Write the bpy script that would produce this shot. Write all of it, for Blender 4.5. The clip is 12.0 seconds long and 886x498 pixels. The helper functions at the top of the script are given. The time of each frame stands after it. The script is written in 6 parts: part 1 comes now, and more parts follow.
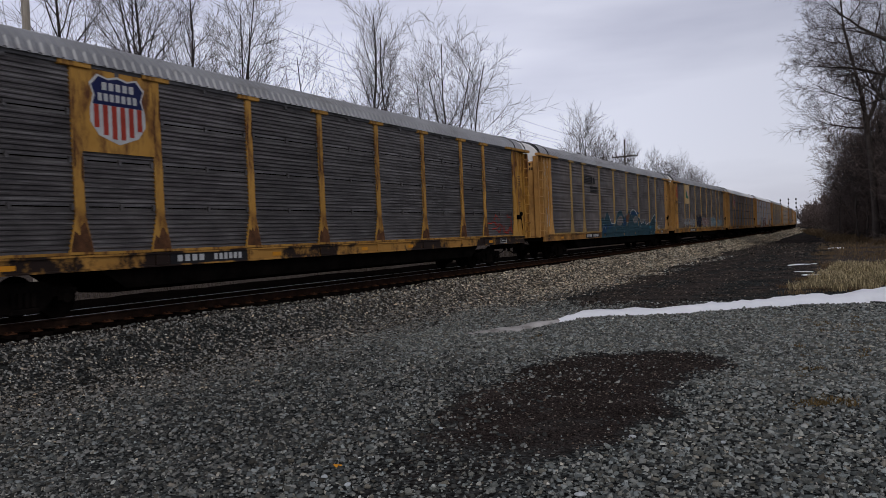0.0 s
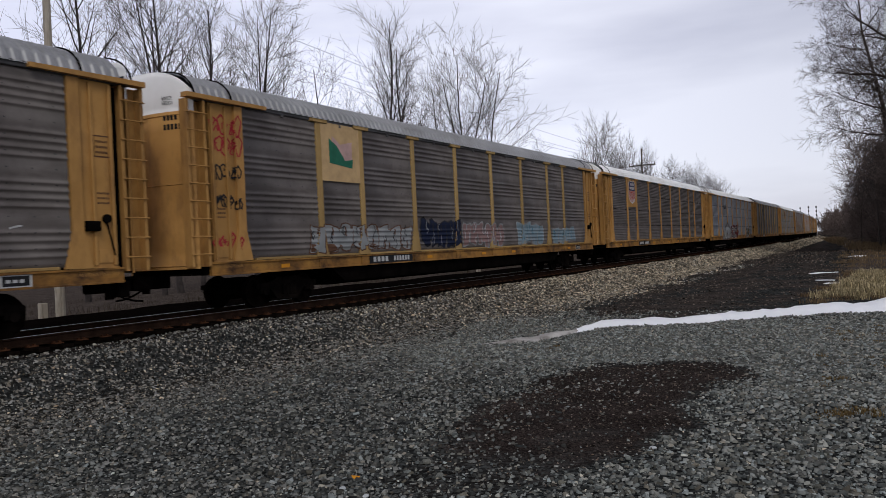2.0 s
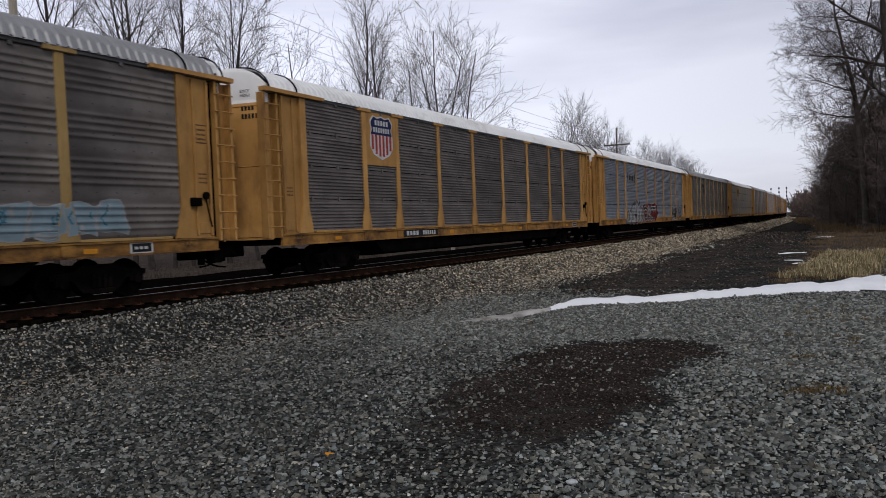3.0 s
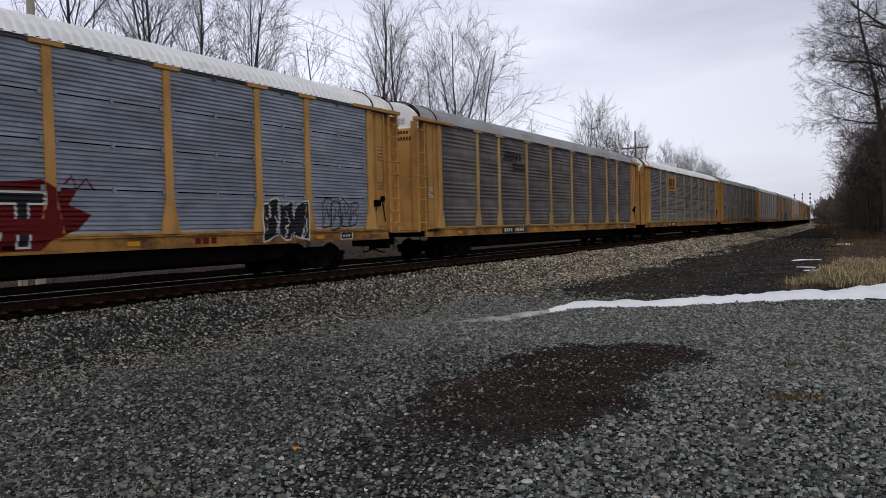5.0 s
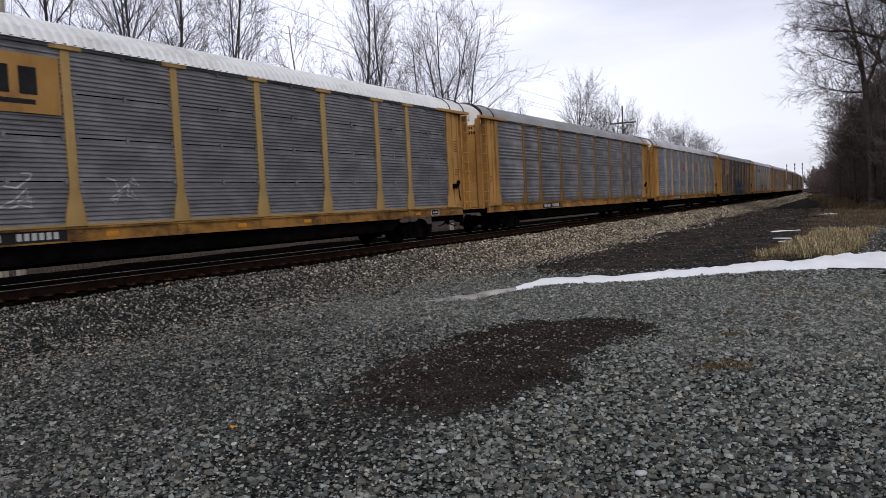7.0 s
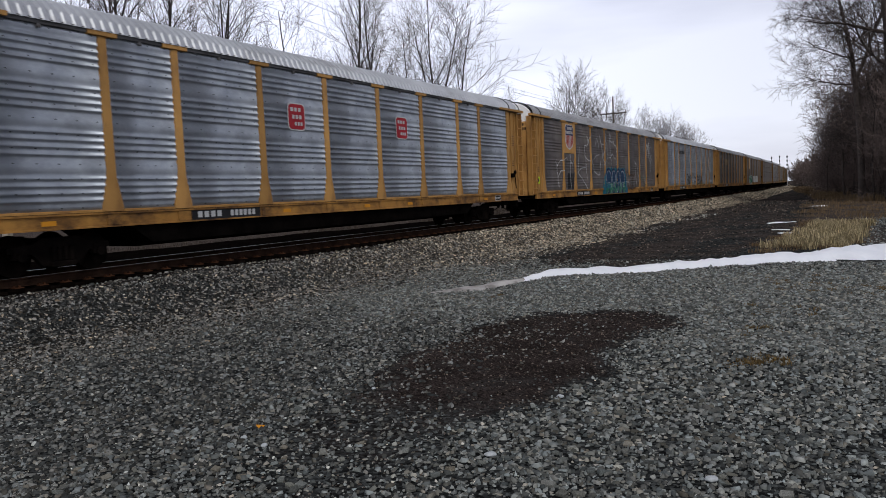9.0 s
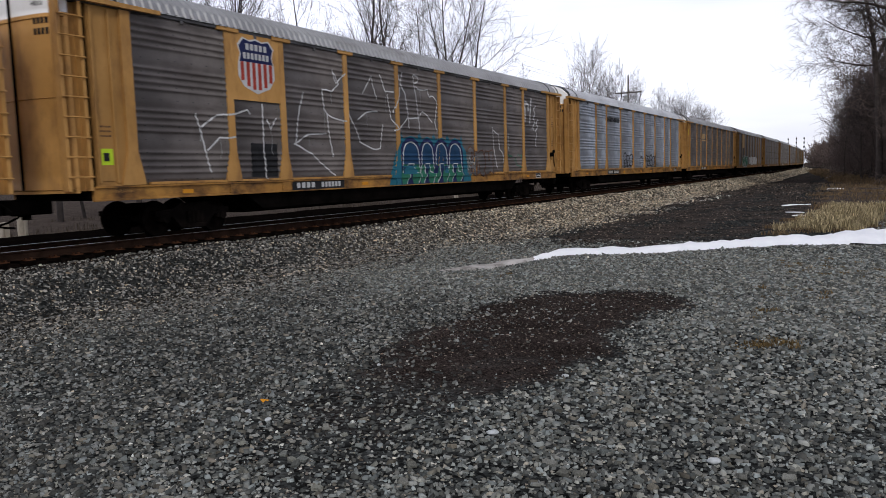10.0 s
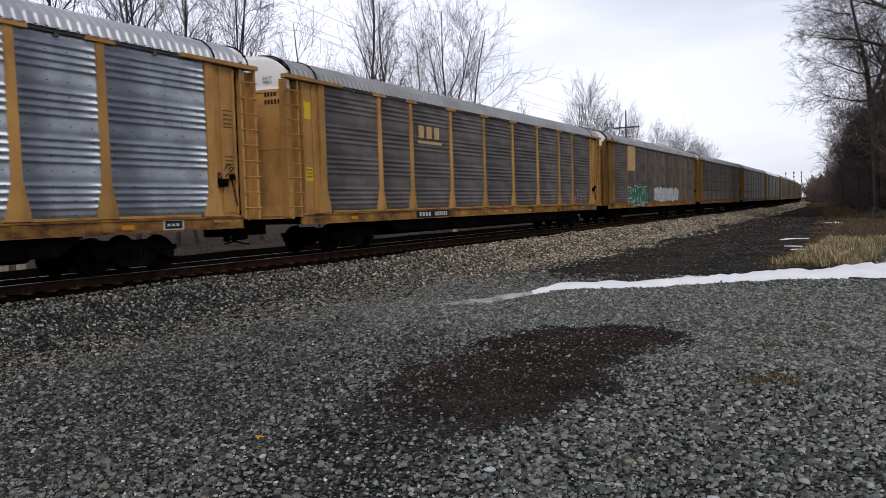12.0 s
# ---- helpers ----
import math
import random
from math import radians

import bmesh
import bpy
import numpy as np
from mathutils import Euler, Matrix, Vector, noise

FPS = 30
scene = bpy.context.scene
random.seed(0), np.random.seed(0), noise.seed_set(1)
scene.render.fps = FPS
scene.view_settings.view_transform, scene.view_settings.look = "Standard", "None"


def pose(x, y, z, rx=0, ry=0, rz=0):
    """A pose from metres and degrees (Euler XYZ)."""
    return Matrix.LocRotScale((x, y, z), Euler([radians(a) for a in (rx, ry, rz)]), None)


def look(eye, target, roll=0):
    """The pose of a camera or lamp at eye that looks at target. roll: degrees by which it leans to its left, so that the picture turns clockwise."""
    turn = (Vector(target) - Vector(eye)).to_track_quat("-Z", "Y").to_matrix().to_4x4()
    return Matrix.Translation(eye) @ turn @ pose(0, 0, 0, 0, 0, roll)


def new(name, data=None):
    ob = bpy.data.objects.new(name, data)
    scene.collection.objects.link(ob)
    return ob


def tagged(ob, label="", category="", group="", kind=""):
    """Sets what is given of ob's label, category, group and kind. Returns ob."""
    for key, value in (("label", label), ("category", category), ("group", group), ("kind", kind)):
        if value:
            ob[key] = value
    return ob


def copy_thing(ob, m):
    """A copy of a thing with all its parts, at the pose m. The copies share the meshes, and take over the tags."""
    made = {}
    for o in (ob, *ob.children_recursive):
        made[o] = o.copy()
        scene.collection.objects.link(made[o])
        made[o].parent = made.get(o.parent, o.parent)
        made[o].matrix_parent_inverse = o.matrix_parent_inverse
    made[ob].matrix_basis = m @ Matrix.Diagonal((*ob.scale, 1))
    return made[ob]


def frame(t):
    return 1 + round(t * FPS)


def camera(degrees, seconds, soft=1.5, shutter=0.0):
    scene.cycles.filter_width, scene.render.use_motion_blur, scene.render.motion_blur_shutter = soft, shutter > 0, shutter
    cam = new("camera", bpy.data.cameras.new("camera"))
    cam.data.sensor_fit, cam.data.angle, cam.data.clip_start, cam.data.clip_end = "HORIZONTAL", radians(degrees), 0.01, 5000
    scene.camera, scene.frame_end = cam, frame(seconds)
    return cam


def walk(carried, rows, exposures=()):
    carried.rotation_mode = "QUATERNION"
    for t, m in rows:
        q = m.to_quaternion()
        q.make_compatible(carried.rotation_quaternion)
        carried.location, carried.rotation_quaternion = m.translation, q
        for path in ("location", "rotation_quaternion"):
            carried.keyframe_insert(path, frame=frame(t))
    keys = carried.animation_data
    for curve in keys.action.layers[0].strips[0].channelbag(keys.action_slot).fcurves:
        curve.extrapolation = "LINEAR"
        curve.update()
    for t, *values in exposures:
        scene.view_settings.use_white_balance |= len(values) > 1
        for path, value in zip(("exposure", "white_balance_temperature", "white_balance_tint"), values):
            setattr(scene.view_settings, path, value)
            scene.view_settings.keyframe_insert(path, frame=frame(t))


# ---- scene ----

# ---- the camera and its walk: held by hand, beside the track ----
cam = camera(61.1, 12.0, soft=0.7, shutter=0.06)
EYE = 2.26
PATH = [
    (0.0, 0.0, 0.0, 0.0, 29.621, -0.897, 2.29),
    (0.5, 0.002, 0.0053, 0.0052, 30.181, -0.465, 2.306),
    (1.0, 0.0047, 0.0031, 0.0084, 30.291, 0.706, 2.615),
    (1.5, -0.0031, 0.0118, 0.0135, 30.375, 0.715, 2.627),
    (2.0, -0.0078, 0.0103, -0.0034, 30.904, -0.036, 2.661),
    (2.5, -0.017, 0.0204, -0.0074, 29.934, -1.429, 2.454),
    (4.5, 0.0592, 0.0384, 0.0178, 27.952, -2.017, 2.392),
    (5.0, 0.4717, 0.198, -0.0163, 30.55, -1.744, 1.224),
    (5.5, 0.6836, 0.2609, 0.0076, 31.081, -3.207, 2.739),
    (6.0, 0.7768, 0.2429, 0.0102, 28.818, -3.193, 3.632),
    (6.5, 1.1267, 0.2801, 0.0055, 29.225, -3.678, 1.992),
    (7.0, 1.2938, 0.2921, 0.0105, 30.243, -3.319, 2.719),
    (9.0, 0.5777, 0.4132, -0.0025, 29.09, -4.125, 2.356),
    (9.5, 0.5713, 0.4652, -0.0017, 32.792, -4.207, 2.18),
    (10.0, 0.6068, 0.48, -0.0157, 30.056, -5.753, 1.664),
    (10.5, 0.6189, 0.5018, -0.0156, 28.478, -5.84, 1.287),
    (11.0, 0.6398, 0.4999, -0.0117, 28.786, -5.383, 1.386),
    (11.5, 0.6336, 0.4934, -0.0104, 29.704, -4.25, 1.519),
    (12.0, 0.6312, 0.4902, -0.0035, 30.018, -3.198, 1.639),
]
walk(cam, [(t, pose(x, y, EYE + z, 90 + pitch, roll, yaw)) for t, x, y, z, yaw, pitch, roll in PATH],
     exposures=[(0.0, -0.37, 6380, 12), (1.5, -0.06, 6430, 11), (2.5, -0.1, 6480, 10), (4.5, -0.1, 6480, 10), (6.5, 0.09, 6500, 11), (7.2, 0.15, 6500, 11), (9.0, 0.08, 6400, 10), (9.5, 0.13, 6400, 10), (10.5, 0.46, 6500, 11), (11.2, 0.38, 6500, 10), (12.0, 0.2, 6500, 10)])

# ---- world: an overcast winter sky ----
world = bpy.data.worlds.new("overcast_sky")
scene.world = world
world.use_nodes = True
nt = world.node_tree
nt.nodes.clear()
out = nt.nodes.new("ShaderNodeOutputWorld")
bg = nt.nodes.new("ShaderNodeBackground")
sky = nt.nodes.new("ShaderNodeTexSky")
sky.sky_type = 'NISHITA'
sky.sun_disc = False
sky.sun_elevation, sky.sun_rotation = radians(45), radians(140)
coord = nt.nodes.new("ShaderNodeTexCoord")
stretch = nt.nodes.new("ShaderNodeMapping")
stretch.inputs["Scale"].default_value = (1.0, 1.0, 5.0)
cloud = nt.nodes.new("ShaderNodeTexNoise")
cloud.inputs["Scale"].default_value, cloud.inputs["Detail"].default_value = 1.7, 5
ramp = nt.nodes.new("ShaderNodeValToRGB")
ramp.color_ramp.elements[0].position, ramp.color_ramp.elements[0].color = 0.34, (0.60, 0.61, 0.73, 1)
ramp.color_ramp.elements[1].position, ramp.color_ramp.elements[1].color = 0.62, (0.86, 0.87, 0.985, 1)
dim = nt.nodes.new("ShaderNodeMix")
dim.data_type = 'RGBA'
dim.inputs[0].default_value = 0.015
nt.links.new(coord.outputs["Generated"], stretch.inputs[0])
nt.links.new(stretch.outputs[0], cloud.inputs[0])
nt.links.new(cloud.outputs["Fac"], ramp.inputs[0])
height = nt.nodes.new("ShaderNodeSeparateXYZ")
nt.links.new(coord.outputs["Generated"], height.inputs[0])
deck = nt.nodes.new("ShaderNodeMapRange")
deck.interpolation_type = 'SMOOTHSTEP'
for key, value in {"From Min": 0.36, "From Max": 0.85, "To Min": 1.0, "To Max": 0.37}.items():
    deck.inputs[key].default_value = value
nt.links.new(height.outputs["Z"], deck.inputs["Value"])
heavy = nt.nodes.new("ShaderNodeVectorMath")
heavy.operation = 'MULTIPLY'
nt.links.new(ramp.outputs[0], heavy.inputs[0])
nt.links.new(deck.outputs[0], heavy.inputs[1])
side = nt.nodes.new("ShaderNodeMapRange")
for key, value in {"From Min": 0.0, "From Max": -0.8, "To Min": 0.82, "To Max": 1.30}.items():
    side.inputs[key].default_value = value
nt.links.new(height.outputs["X"], side.inputs["Value"])
paler = nt.nodes.new("ShaderNodeVectorMath")
paler.operation = 'MULTIPLY'
nt.links.new(heavy.outputs[0], paler.inputs[0])
nt.links.new(side.outputs[0], paler.inputs[1])
nt.links.new(paler.outputs[0], dim.inputs[6])
nt.links.new(sky.outputs[0], dim.inputs[7])
nt.links.new(dim.outputs[2], bg.inputs[0])
bg.inputs[1].default_value = 1.0
nt.links.new(bg.outputs[0], out.inputs[0])

sun = new("sun", bpy.data.lights.new("sun", "SUN"))
sun.data.energy, sun.data.angle, sun.data.color = 0.9, radians(12), (1.0, 0.97, 0.93)
sun.matrix_world = look((0, 0, 30), (-22, 26, 0))


# ---- materials ----
def node(tree, kind, **values):
    n = tree.nodes.new(kind)
    for key, value in values.items():
        n.inputs[key].default_value = value
    return n


def material(name, low, high, scale=3.0, rough=0.7, metal=0.0, bump=0.15, fine=40.0, stain=None, stain_at=(0.52, 0.68),
             stain_scale=(1, 1, 1), by="", spread=0.25, shine=0.12, dots=False, hues=False):
    """Two colours mixed by coarse noise, fine grain in the relief, an optional stain of a third colour with a shape of its own,
    and, with by, a brightness that differs from object to object or from island to island."""
    m = bpy.data.materials.new(name)
    m.use_nodes = True
    t = m.node_tree
    shader = t.nodes["Principled BSDF"]
    shader.inputs["Metallic"].default_value = metal
    shader.inputs["Specular IOR Level"].default_value = 0.5 if rough < 0.6 else shine
    where = t.nodes.new("ShaderNodeTexCoord")
    coarse = node(t, "ShaderNodeTexNoise", Scale=scale, Detail=6.0, Roughness=0.6)
    t.links.new(where.outputs["Object"], coarse.inputs[0])
    spreading = t.nodes.new("ShaderNodeValToRGB")
    spreading.color_ramp.elements[0].position, spreading.color_ramp.elements[0].color = 0.36, (*low, 1)
    spreading.color_ramp.elements[1].position, spreading.color_ramp.elements[1].color = 0.64, (*high, 1)
    t.links.new(coarse.outputs["Fac"], spreading.inputs[0])
    colour = spreading.outputs[0]
    if stain:
        mapped = node(t, "ShaderNodeMapping", Scale=stain_scale)
        t.links.new(where.outputs["Object"], mapped.inputs[0])
        patch = node(t, "ShaderNodeTexNoise", Scale=1.0, Detail=7.0, Roughness=0.68)
        t.links.new(mapped.outputs[0], patch.inputs[0])
        edge = t.nodes.new("ShaderNodeValToRGB")
        edge.color_ramp.elements[0].position, edge.color_ramp.elements[1].position = stain_at
        t.links.new(patch.outputs["Fac"], edge.inputs[0])
        mix = t.nodes.new("ShaderNodeMix")
        mix.data_type = 'RGBA'
        mix.inputs[7].default_value = (*stain, 1)
        t.links.new(edge.outputs[0], mix.inputs[0])
        t.links.new(colour, mix.inputs[6])
        colour = mix.outputs[2]
    if dots:
        cells = node(t, "ShaderNodeMapping", Scale=(0.0, 2.1, 3.3))
        t.links.new(where.outputs["Object"], cells.inputs[0])
        local = t.nodes.new("ShaderNodeVectorMath")
        local.operation = 'FRACTION'
        t.links.new(cells.outputs[0], local.inputs[0])
        centred = t.nodes.new("ShaderNodeVectorMath")
        centred.operation = 'SUBTRACT'
        centred.inputs[1].default_value = (0.0, 0.5, 0.5)
        t.links.new(local.outputs[0], centred.inputs[0])
        size = t.nodes.new("ShaderNodeVectorMath")
        size.operation = 'LENGTH'
        t.links.new(centred.outputs[0], size.inputs[0])
        hole = t.nodes.new("ShaderNodeMath")
        hole.operation = 'LESS_THAN'
        hole.inputs[1].default_value = 0.045
        t.links.new(size.outputs["Value"], hole.inputs[0])
        pierced = t.nodes.new("ShaderNodeMix")
        pierced.data_type = 'RGBA'
        pierced.inputs[7].default_value = (0.02, 0.02, 0.02, 1)
        t.links.new(hole.outputs[0], pierced.inputs[0])
        t.links.new(colour, pierced.inputs[6])
        colour = pierced.outputs[2]
    if by:
        source = t.nodes.new("ShaderNodeObjectInfo" if by == "object" else "ShaderNodeNewGeometry")
        swing = node(t, "ShaderNodeMapRange", **{"To Min": 1 - spread, "To Max": 1 + spread * (1 if by == "object" else 1.7)})
        skew = t.nodes.new("ShaderNodeMath")
        skew.operation = 'POWER'
        skew.inputs[1].default_value = 1.0 if by == "object" else 2.0
        t.links.new(source.outputs["Random" if by == "object" else "Random Per Island"], skew.inputs[0])
        t.links.new(skew.outputs[0], swing.inputs["Value"])
        tone = t.nodes.new("ShaderNodeVectorMath")
        tone.operation = 'MULTIPLY'
        t.links.new(colour, tone.inputs[0])
        t.links.new(swing.outputs[0], tone.inputs[1])
        colour = tone.outputs[0]
        if hues:
            many = t.nodes.new("ShaderNodeMath")
            many.operation = 'MULTIPLY'
            many.inputs[1].default_value = 17.3
            t.links.new(source.outputs["Random" if by == "object" else "Random Per Island"], many.inputs[0])
            turn = t.nodes.new("ShaderNodeMath")
            turn.operation = 'FRACT'
            t.links.new(many.outputs[0], turn.inputs[0])
            tint = t.nodes.new("ShaderNodeValToRGB")
            tint.color_ramp.elements[0].color, tint.color_ramp.elements[1].color = (0.95, 1.0, 1.01, 1), (1.14, 0.98, 0.82, 1)
            for at, c in ((0.35, (1.0, 1.0, 0.96, 1)), (0.6, (1.05, 1.0, 0.95, 1)), (0.85, (1.04, 1.0, 0.90, 1))):
                tint.color_ramp.elements.new(at).color = c
            t.links.new(turn.outputs[0], tint.inputs[0])
            dyed = t.nodes.new("ShaderNodeVectorMath")
            dyed.operation = 'MULTIPLY'
            t.links.new(colour, dyed.inputs[0])
            t.links.new(tint.outputs[0], dyed.inputs[1])
            colour = dyed.outputs[0]
    t.links.new(colour, shader.inputs["Base Color"])
    grain = node(t, "ShaderNodeTexNoise", Scale=fine, Detail=4.0)
    t.links.new(where.outputs["Object"], grain.inputs[0])
    gloss = node(t, "ShaderNodeMapRange", **{"To Min": max(0.05, rough - 0.12), "To Max": min(1.0, rough + 0.12)})
    t.links.new(grain.outputs["Fac"], gloss.inputs["Value"])
    t.links.new(gloss.outputs[0], shader.inputs["Roughness"])
    if bump:
        relief = node(t, "ShaderNodeBump", Strength=bump, Distance=0.02)
        t.links.new(grain.outputs["Fac"], relief.inputs["Height"])
        t.links.new(relief.outputs[0], shader.inputs["Normal"])
    return m


M = {}
RUST = (0.11, 0.045, 0.02)
M["yellow"] = material("yellow_paint", (0.37, 0.195, 0.058), (0.48, 0.26, 0.082), 0.8, 0.6, bump=0.05, stain=(0.15, 0.075, 0.035), stain_at=(0.50, 0.78), stain_scale=(1.6, 1.6, 0.6), by="object", spread=0.16)
M["yellow_rusty"] = material("rusty_yellow_paint", (0.38, 0.195, 0.04), (0.49, 0.265, 0.06), 0.8, 0.65, bump=0.08, stain=RUST, stain_at=(0.47, 0.62), stain_scale=(2.5, 2.5, 0.8), by="object", spread=0.12)
M["yellow_dirty"] = material("dirty_ochre_paint", (0.17, 0.09, 0.024), (0.25, 0.134, 0.036), 0.8, 0.65, bump=0.05, stain=(0.09, 0.05, 0.03), stain_at=(0.48, 0.74), stain_scale=(2.5, 2.5, 0.5), by="object", spread=0.15)
M["post_tan"] = material("faded_yellow_post_paint", (0.31, 0.20, 0.075), (0.41, 0.27, 0.105), 0.8, 0.62, bump=0.05, stain=(0.14, 0.07, 0.03), stain_at=(0.52, 0.78), stain_scale=(2.5, 2.5, 0.5), by="object", spread=0.12)
M["yellow_sill"] = material("grimy_yellow_sill_paint", (0.28, 0.135, 0.034), (0.40, 0.20, 0.048), 0.6, 0.6, bump=0.08, stain=(0.055, 0.028, 0.016), stain_at=(0.40, 0.64), stain_scale=(1, 0.9, 1.5), by="object", spread=0.1)
M["rust"] = material("flaking_rust", (0.055, 0.026, 0.014), (0.13, 0.058, 0.026), 5.0, 0.85, bump=0.4, fine=50)
M["sill_sooty"] = material("sooty_yellow_sill_paint", (0.30, 0.15, 0.035), (0.42, 0.215, 0.05), 0.6, 0.6, bump=0.08, stain=(0.02, 0.012, 0.009), stain_at=(0.46, 0.54), stain_scale=(1, 0.8, 0.7))
M["panel_brown"] = material("weathered_steel_panel", (0.084, 0.071, 0.064), (0.130, 0.111, 0.101), 1.2, 0.58, 0.1, 0.08, 60, stain=(0.052, 0.040, 0.034), stain_at=(0.45, 0.72), stain_scale=(1.2, 0.6, 2.2), by="object", spread=0.16, dots=True)
# The pale stain streaks along y are painted highlights on the ribs.
M["panel_dark"] = material("dark_steel_rib_glints", (0.045, 0.040, 0.038), (0.092, 0.083, 0.079), 1.2, 0.46, 0.35, 0.08, 60, stain=(0.20, 0.188, 0.18), stain_at=(0.49, 0.70), stain_scale=(1, 0.55, 13), by="object", spread=0.14)
M["panel_grey"] = material("grey_steel_panel", (0.21, 0.235, 0.275), (0.30, 0.325, 0.37), 1.2, 0.42, 0.45, 0.08, 60, stain=(0.14, 0.145, 0.155), stain_at=(0.45, 0.75), stain_scale=(2, 0.6, 3), by="object", spread=0.12)
M["panel_light"] = material("galvanised_panel", (0.25, 0.275, 0.31), (0.37, 0.395, 0.43), 1.6, 0.42, 0.6, 0.04, 60, stain=(0.19, 0.20, 0.215), stain_at=(0.45, 0.75), stain_scale=(1.2, 0.8, 1.6), by="object", spread=0.1, dots=True)
M["panel_steel"] = material("dull_steel_panel", (0.135, 0.133, 0.136), (0.215, 0.212, 0.216), 1.2, 0.48, 0.3, 0.08, 60, stain=(0.09, 0.084, 0.08), stain_at=(0.45, 0.75), stain_scale=(1.5, 0.6, 2.5), by="object", spread=0.14)
M["roof_grey"] = material("grey_galvanised_roof", (0.24, 0.24, 0.245), (0.34, 0.34, 0.345), 0.5, 0.5, 0.3, 0.05, 40, stain=(0.19, 0.185, 0.18), stain_scale=(1, 0.4, 1))
M["roof_light"] = material("pale_galvanised_roof", (0.40, 0.41, 0.43), (0.54, 0.55, 0.57), 0.5, 0.45, 0.4, 0.05, 40, stain=(0.32, 0.32, 0.325), stain_scale=(1, 0.4, 1))
M["chord"] = material("dull_grey_top_chord", (0.085, 0.083, 0.085), (0.14, 0.137, 0.138), 0.7, 0.6, 0.2, 0.05, 40, stain=(0.05, 0.042, 0.036), stain_scale=(1, 0.6, 2))
M["post_drab"] = material("drab_grimy_post_paint", (0.11, 0.082, 0.045), (0.17, 0.122, 0.062), 0.8, 0.65, bump=0.05, stain=(0.07, 0.045, 0.03), stain_at=(0.48, 0.74), stain_scale=(2.5, 2.5, 0.5), by="object", spread=0.2)
M["grass_dark"] = material("dark_dead_grass", (0.045, 0.034, 0.025), (0.075, 0.058, 0.042), 0.7, 0.95, bump=0, by="island", spread=0.3)
M["roof_white"] = material("white_painted_roof", (0.78, 0.78, 0.77), (0.86, 0.86, 0.85), 0.5, 0.5, 0.0, 0.05, 40, stain=(0.58, 0.56, 0.53), stain_scale=(1, 0.5, 1))
M["white"] = material("white_paint", (0.80, 0.79, 0.76), (0.86, 0.85, 0.83), 1.5, 0.5, bump=0.04, stain=(0.45, 0.36, 0.26), stain_at=(0.64, 0.78), stain_scale=(3, 3, 1))
# Next three: black steel, darkened further to imitate the shade under the wagons.
M["under"] = material("shade_black_steel", (0.002, 0.0018, 0.0016), (0.006, 0.005, 0.0045), 2.0, 0.8, bump=0.2, shine=0.0)
M["truck"] = material("shade_black_cast_steel", (0.003, 0.0026, 0.0025), (0.009, 0.007, 0.006), 3.0, 0.8, bump=0.2, shine=0.0)
M["wheel"] = material("shade_dark_wheel_steel", (0.003, 0.0026, 0.0022), (0.008, 0.006, 0.005), 5.0, 0.8, 0.0, shine=0.0)
M["black"] = material("black_paint", (0.012, 0.012, 0.013), (0.022, 0.022, 0.023), 3.0, 0.6)
# Rust-brown rail, darkened further to imitate the shade under the train.
M["rail"] = material("rusty_rail_steel_shaded", (0.015, 0.0088, 0.0062), (0.030, 0.017, 0.0115), 4.0, 0.8, 0.0, shine=0.0)
M["rail_top"] = material("worn_bright_rail_head", (0.13, 0.12, 0.115), (0.22, 0.21, 0.20), 3.0, 0.4, 0.8, 0.03)
# Creosoted ties, their colour also lowered to carry the under-train shade.
M["tie"] = material("creosoted_timber_shaded", (0.004, 0.003, 0.0026), (0.012, 0.0085, 0.0065), 2.0, 0.9, shine=0.0, bump=0.4, by="object", spread=0.3)
M["plate"] = material("rusty_tie_plate", (0.045, 0.020, 0.012), (0.085, 0.038, 0.020), 6.0, 0.85, by="object", shine=0.0)
M["snow"] = material("old_snow", (0.86, 0.87, 0.89), (0.93, 0.93, 0.94), 2.0, 0.7, bump=0.5, fine=9)
M["snow_dirty"] = material("dirty_snow_edge", (0.22, 0.20, 0.18), (0.52, 0.49, 0.46), 2.5, 0.8, bump=0.5, fine=12)
M["bark"] = material("grey_brown_bark", (0.030, 0.025, 0.023), (0.060, 0.050, 0.046), 2.0, 0.95, bump=0.6, fine=12, by="object", spread=0.25)
M["twig"] = material("brown_grey_twigs", (0.065, 0.055, 0.051), (0.105, 0.090, 0.083), 0.8, 0.95, bump=0, by="object", spread=0.25)
M["dark_bark"] = material("dark_damp_bark", (0.045, 0.036, 0.031), (0.085, 0.069, 0.060), 2.0, 0.95, bump=0.6, fine=12, by="object", spread=0.25)
M["dark_twig"] = material("dark_brown_twigs", (0.060, 0.049, 0.044), (0.10, 0.081, 0.072), 0.8, 0.95, bump=0, by="object", spread=0.25)
M["thicket"] = material("brown_thicket_twigs", (0.11, 0.084, 0.073), (0.18, 0.137, 0.118), 0.5, 0.95, bump=0, by="object", spread=0.3)
M["grass"] = material("dry_tan_grass", (0.30, 0.24, 0.13), (0.44, 0.36, 0.21), 0.7, 0.9, bump=0, by="island", spread=0.5)
M["grass_brown"] = material("dead_brown_grass", (0.13, 0.085, 0.045), (0.20, 0.14, 0.075), 0.7, 0.9, bump=0, by="island", spread=0.3)
M["weed"] = material("olive_brown_weeds", (0.10, 0.066, 0.026), (0.16, 0.108, 0.045), 2.0, 0.95, bump=0, by="island", spread=0.4)
M["pole"] = material("weathered_pole_timber", (0.34, 0.30, 0.24), (0.44, 0.39, 0.32), 1.5, 0.9, bump=0.3, stain=(0.2, 0.17, 0.13), stain_scale=(6, 6, 0.6))
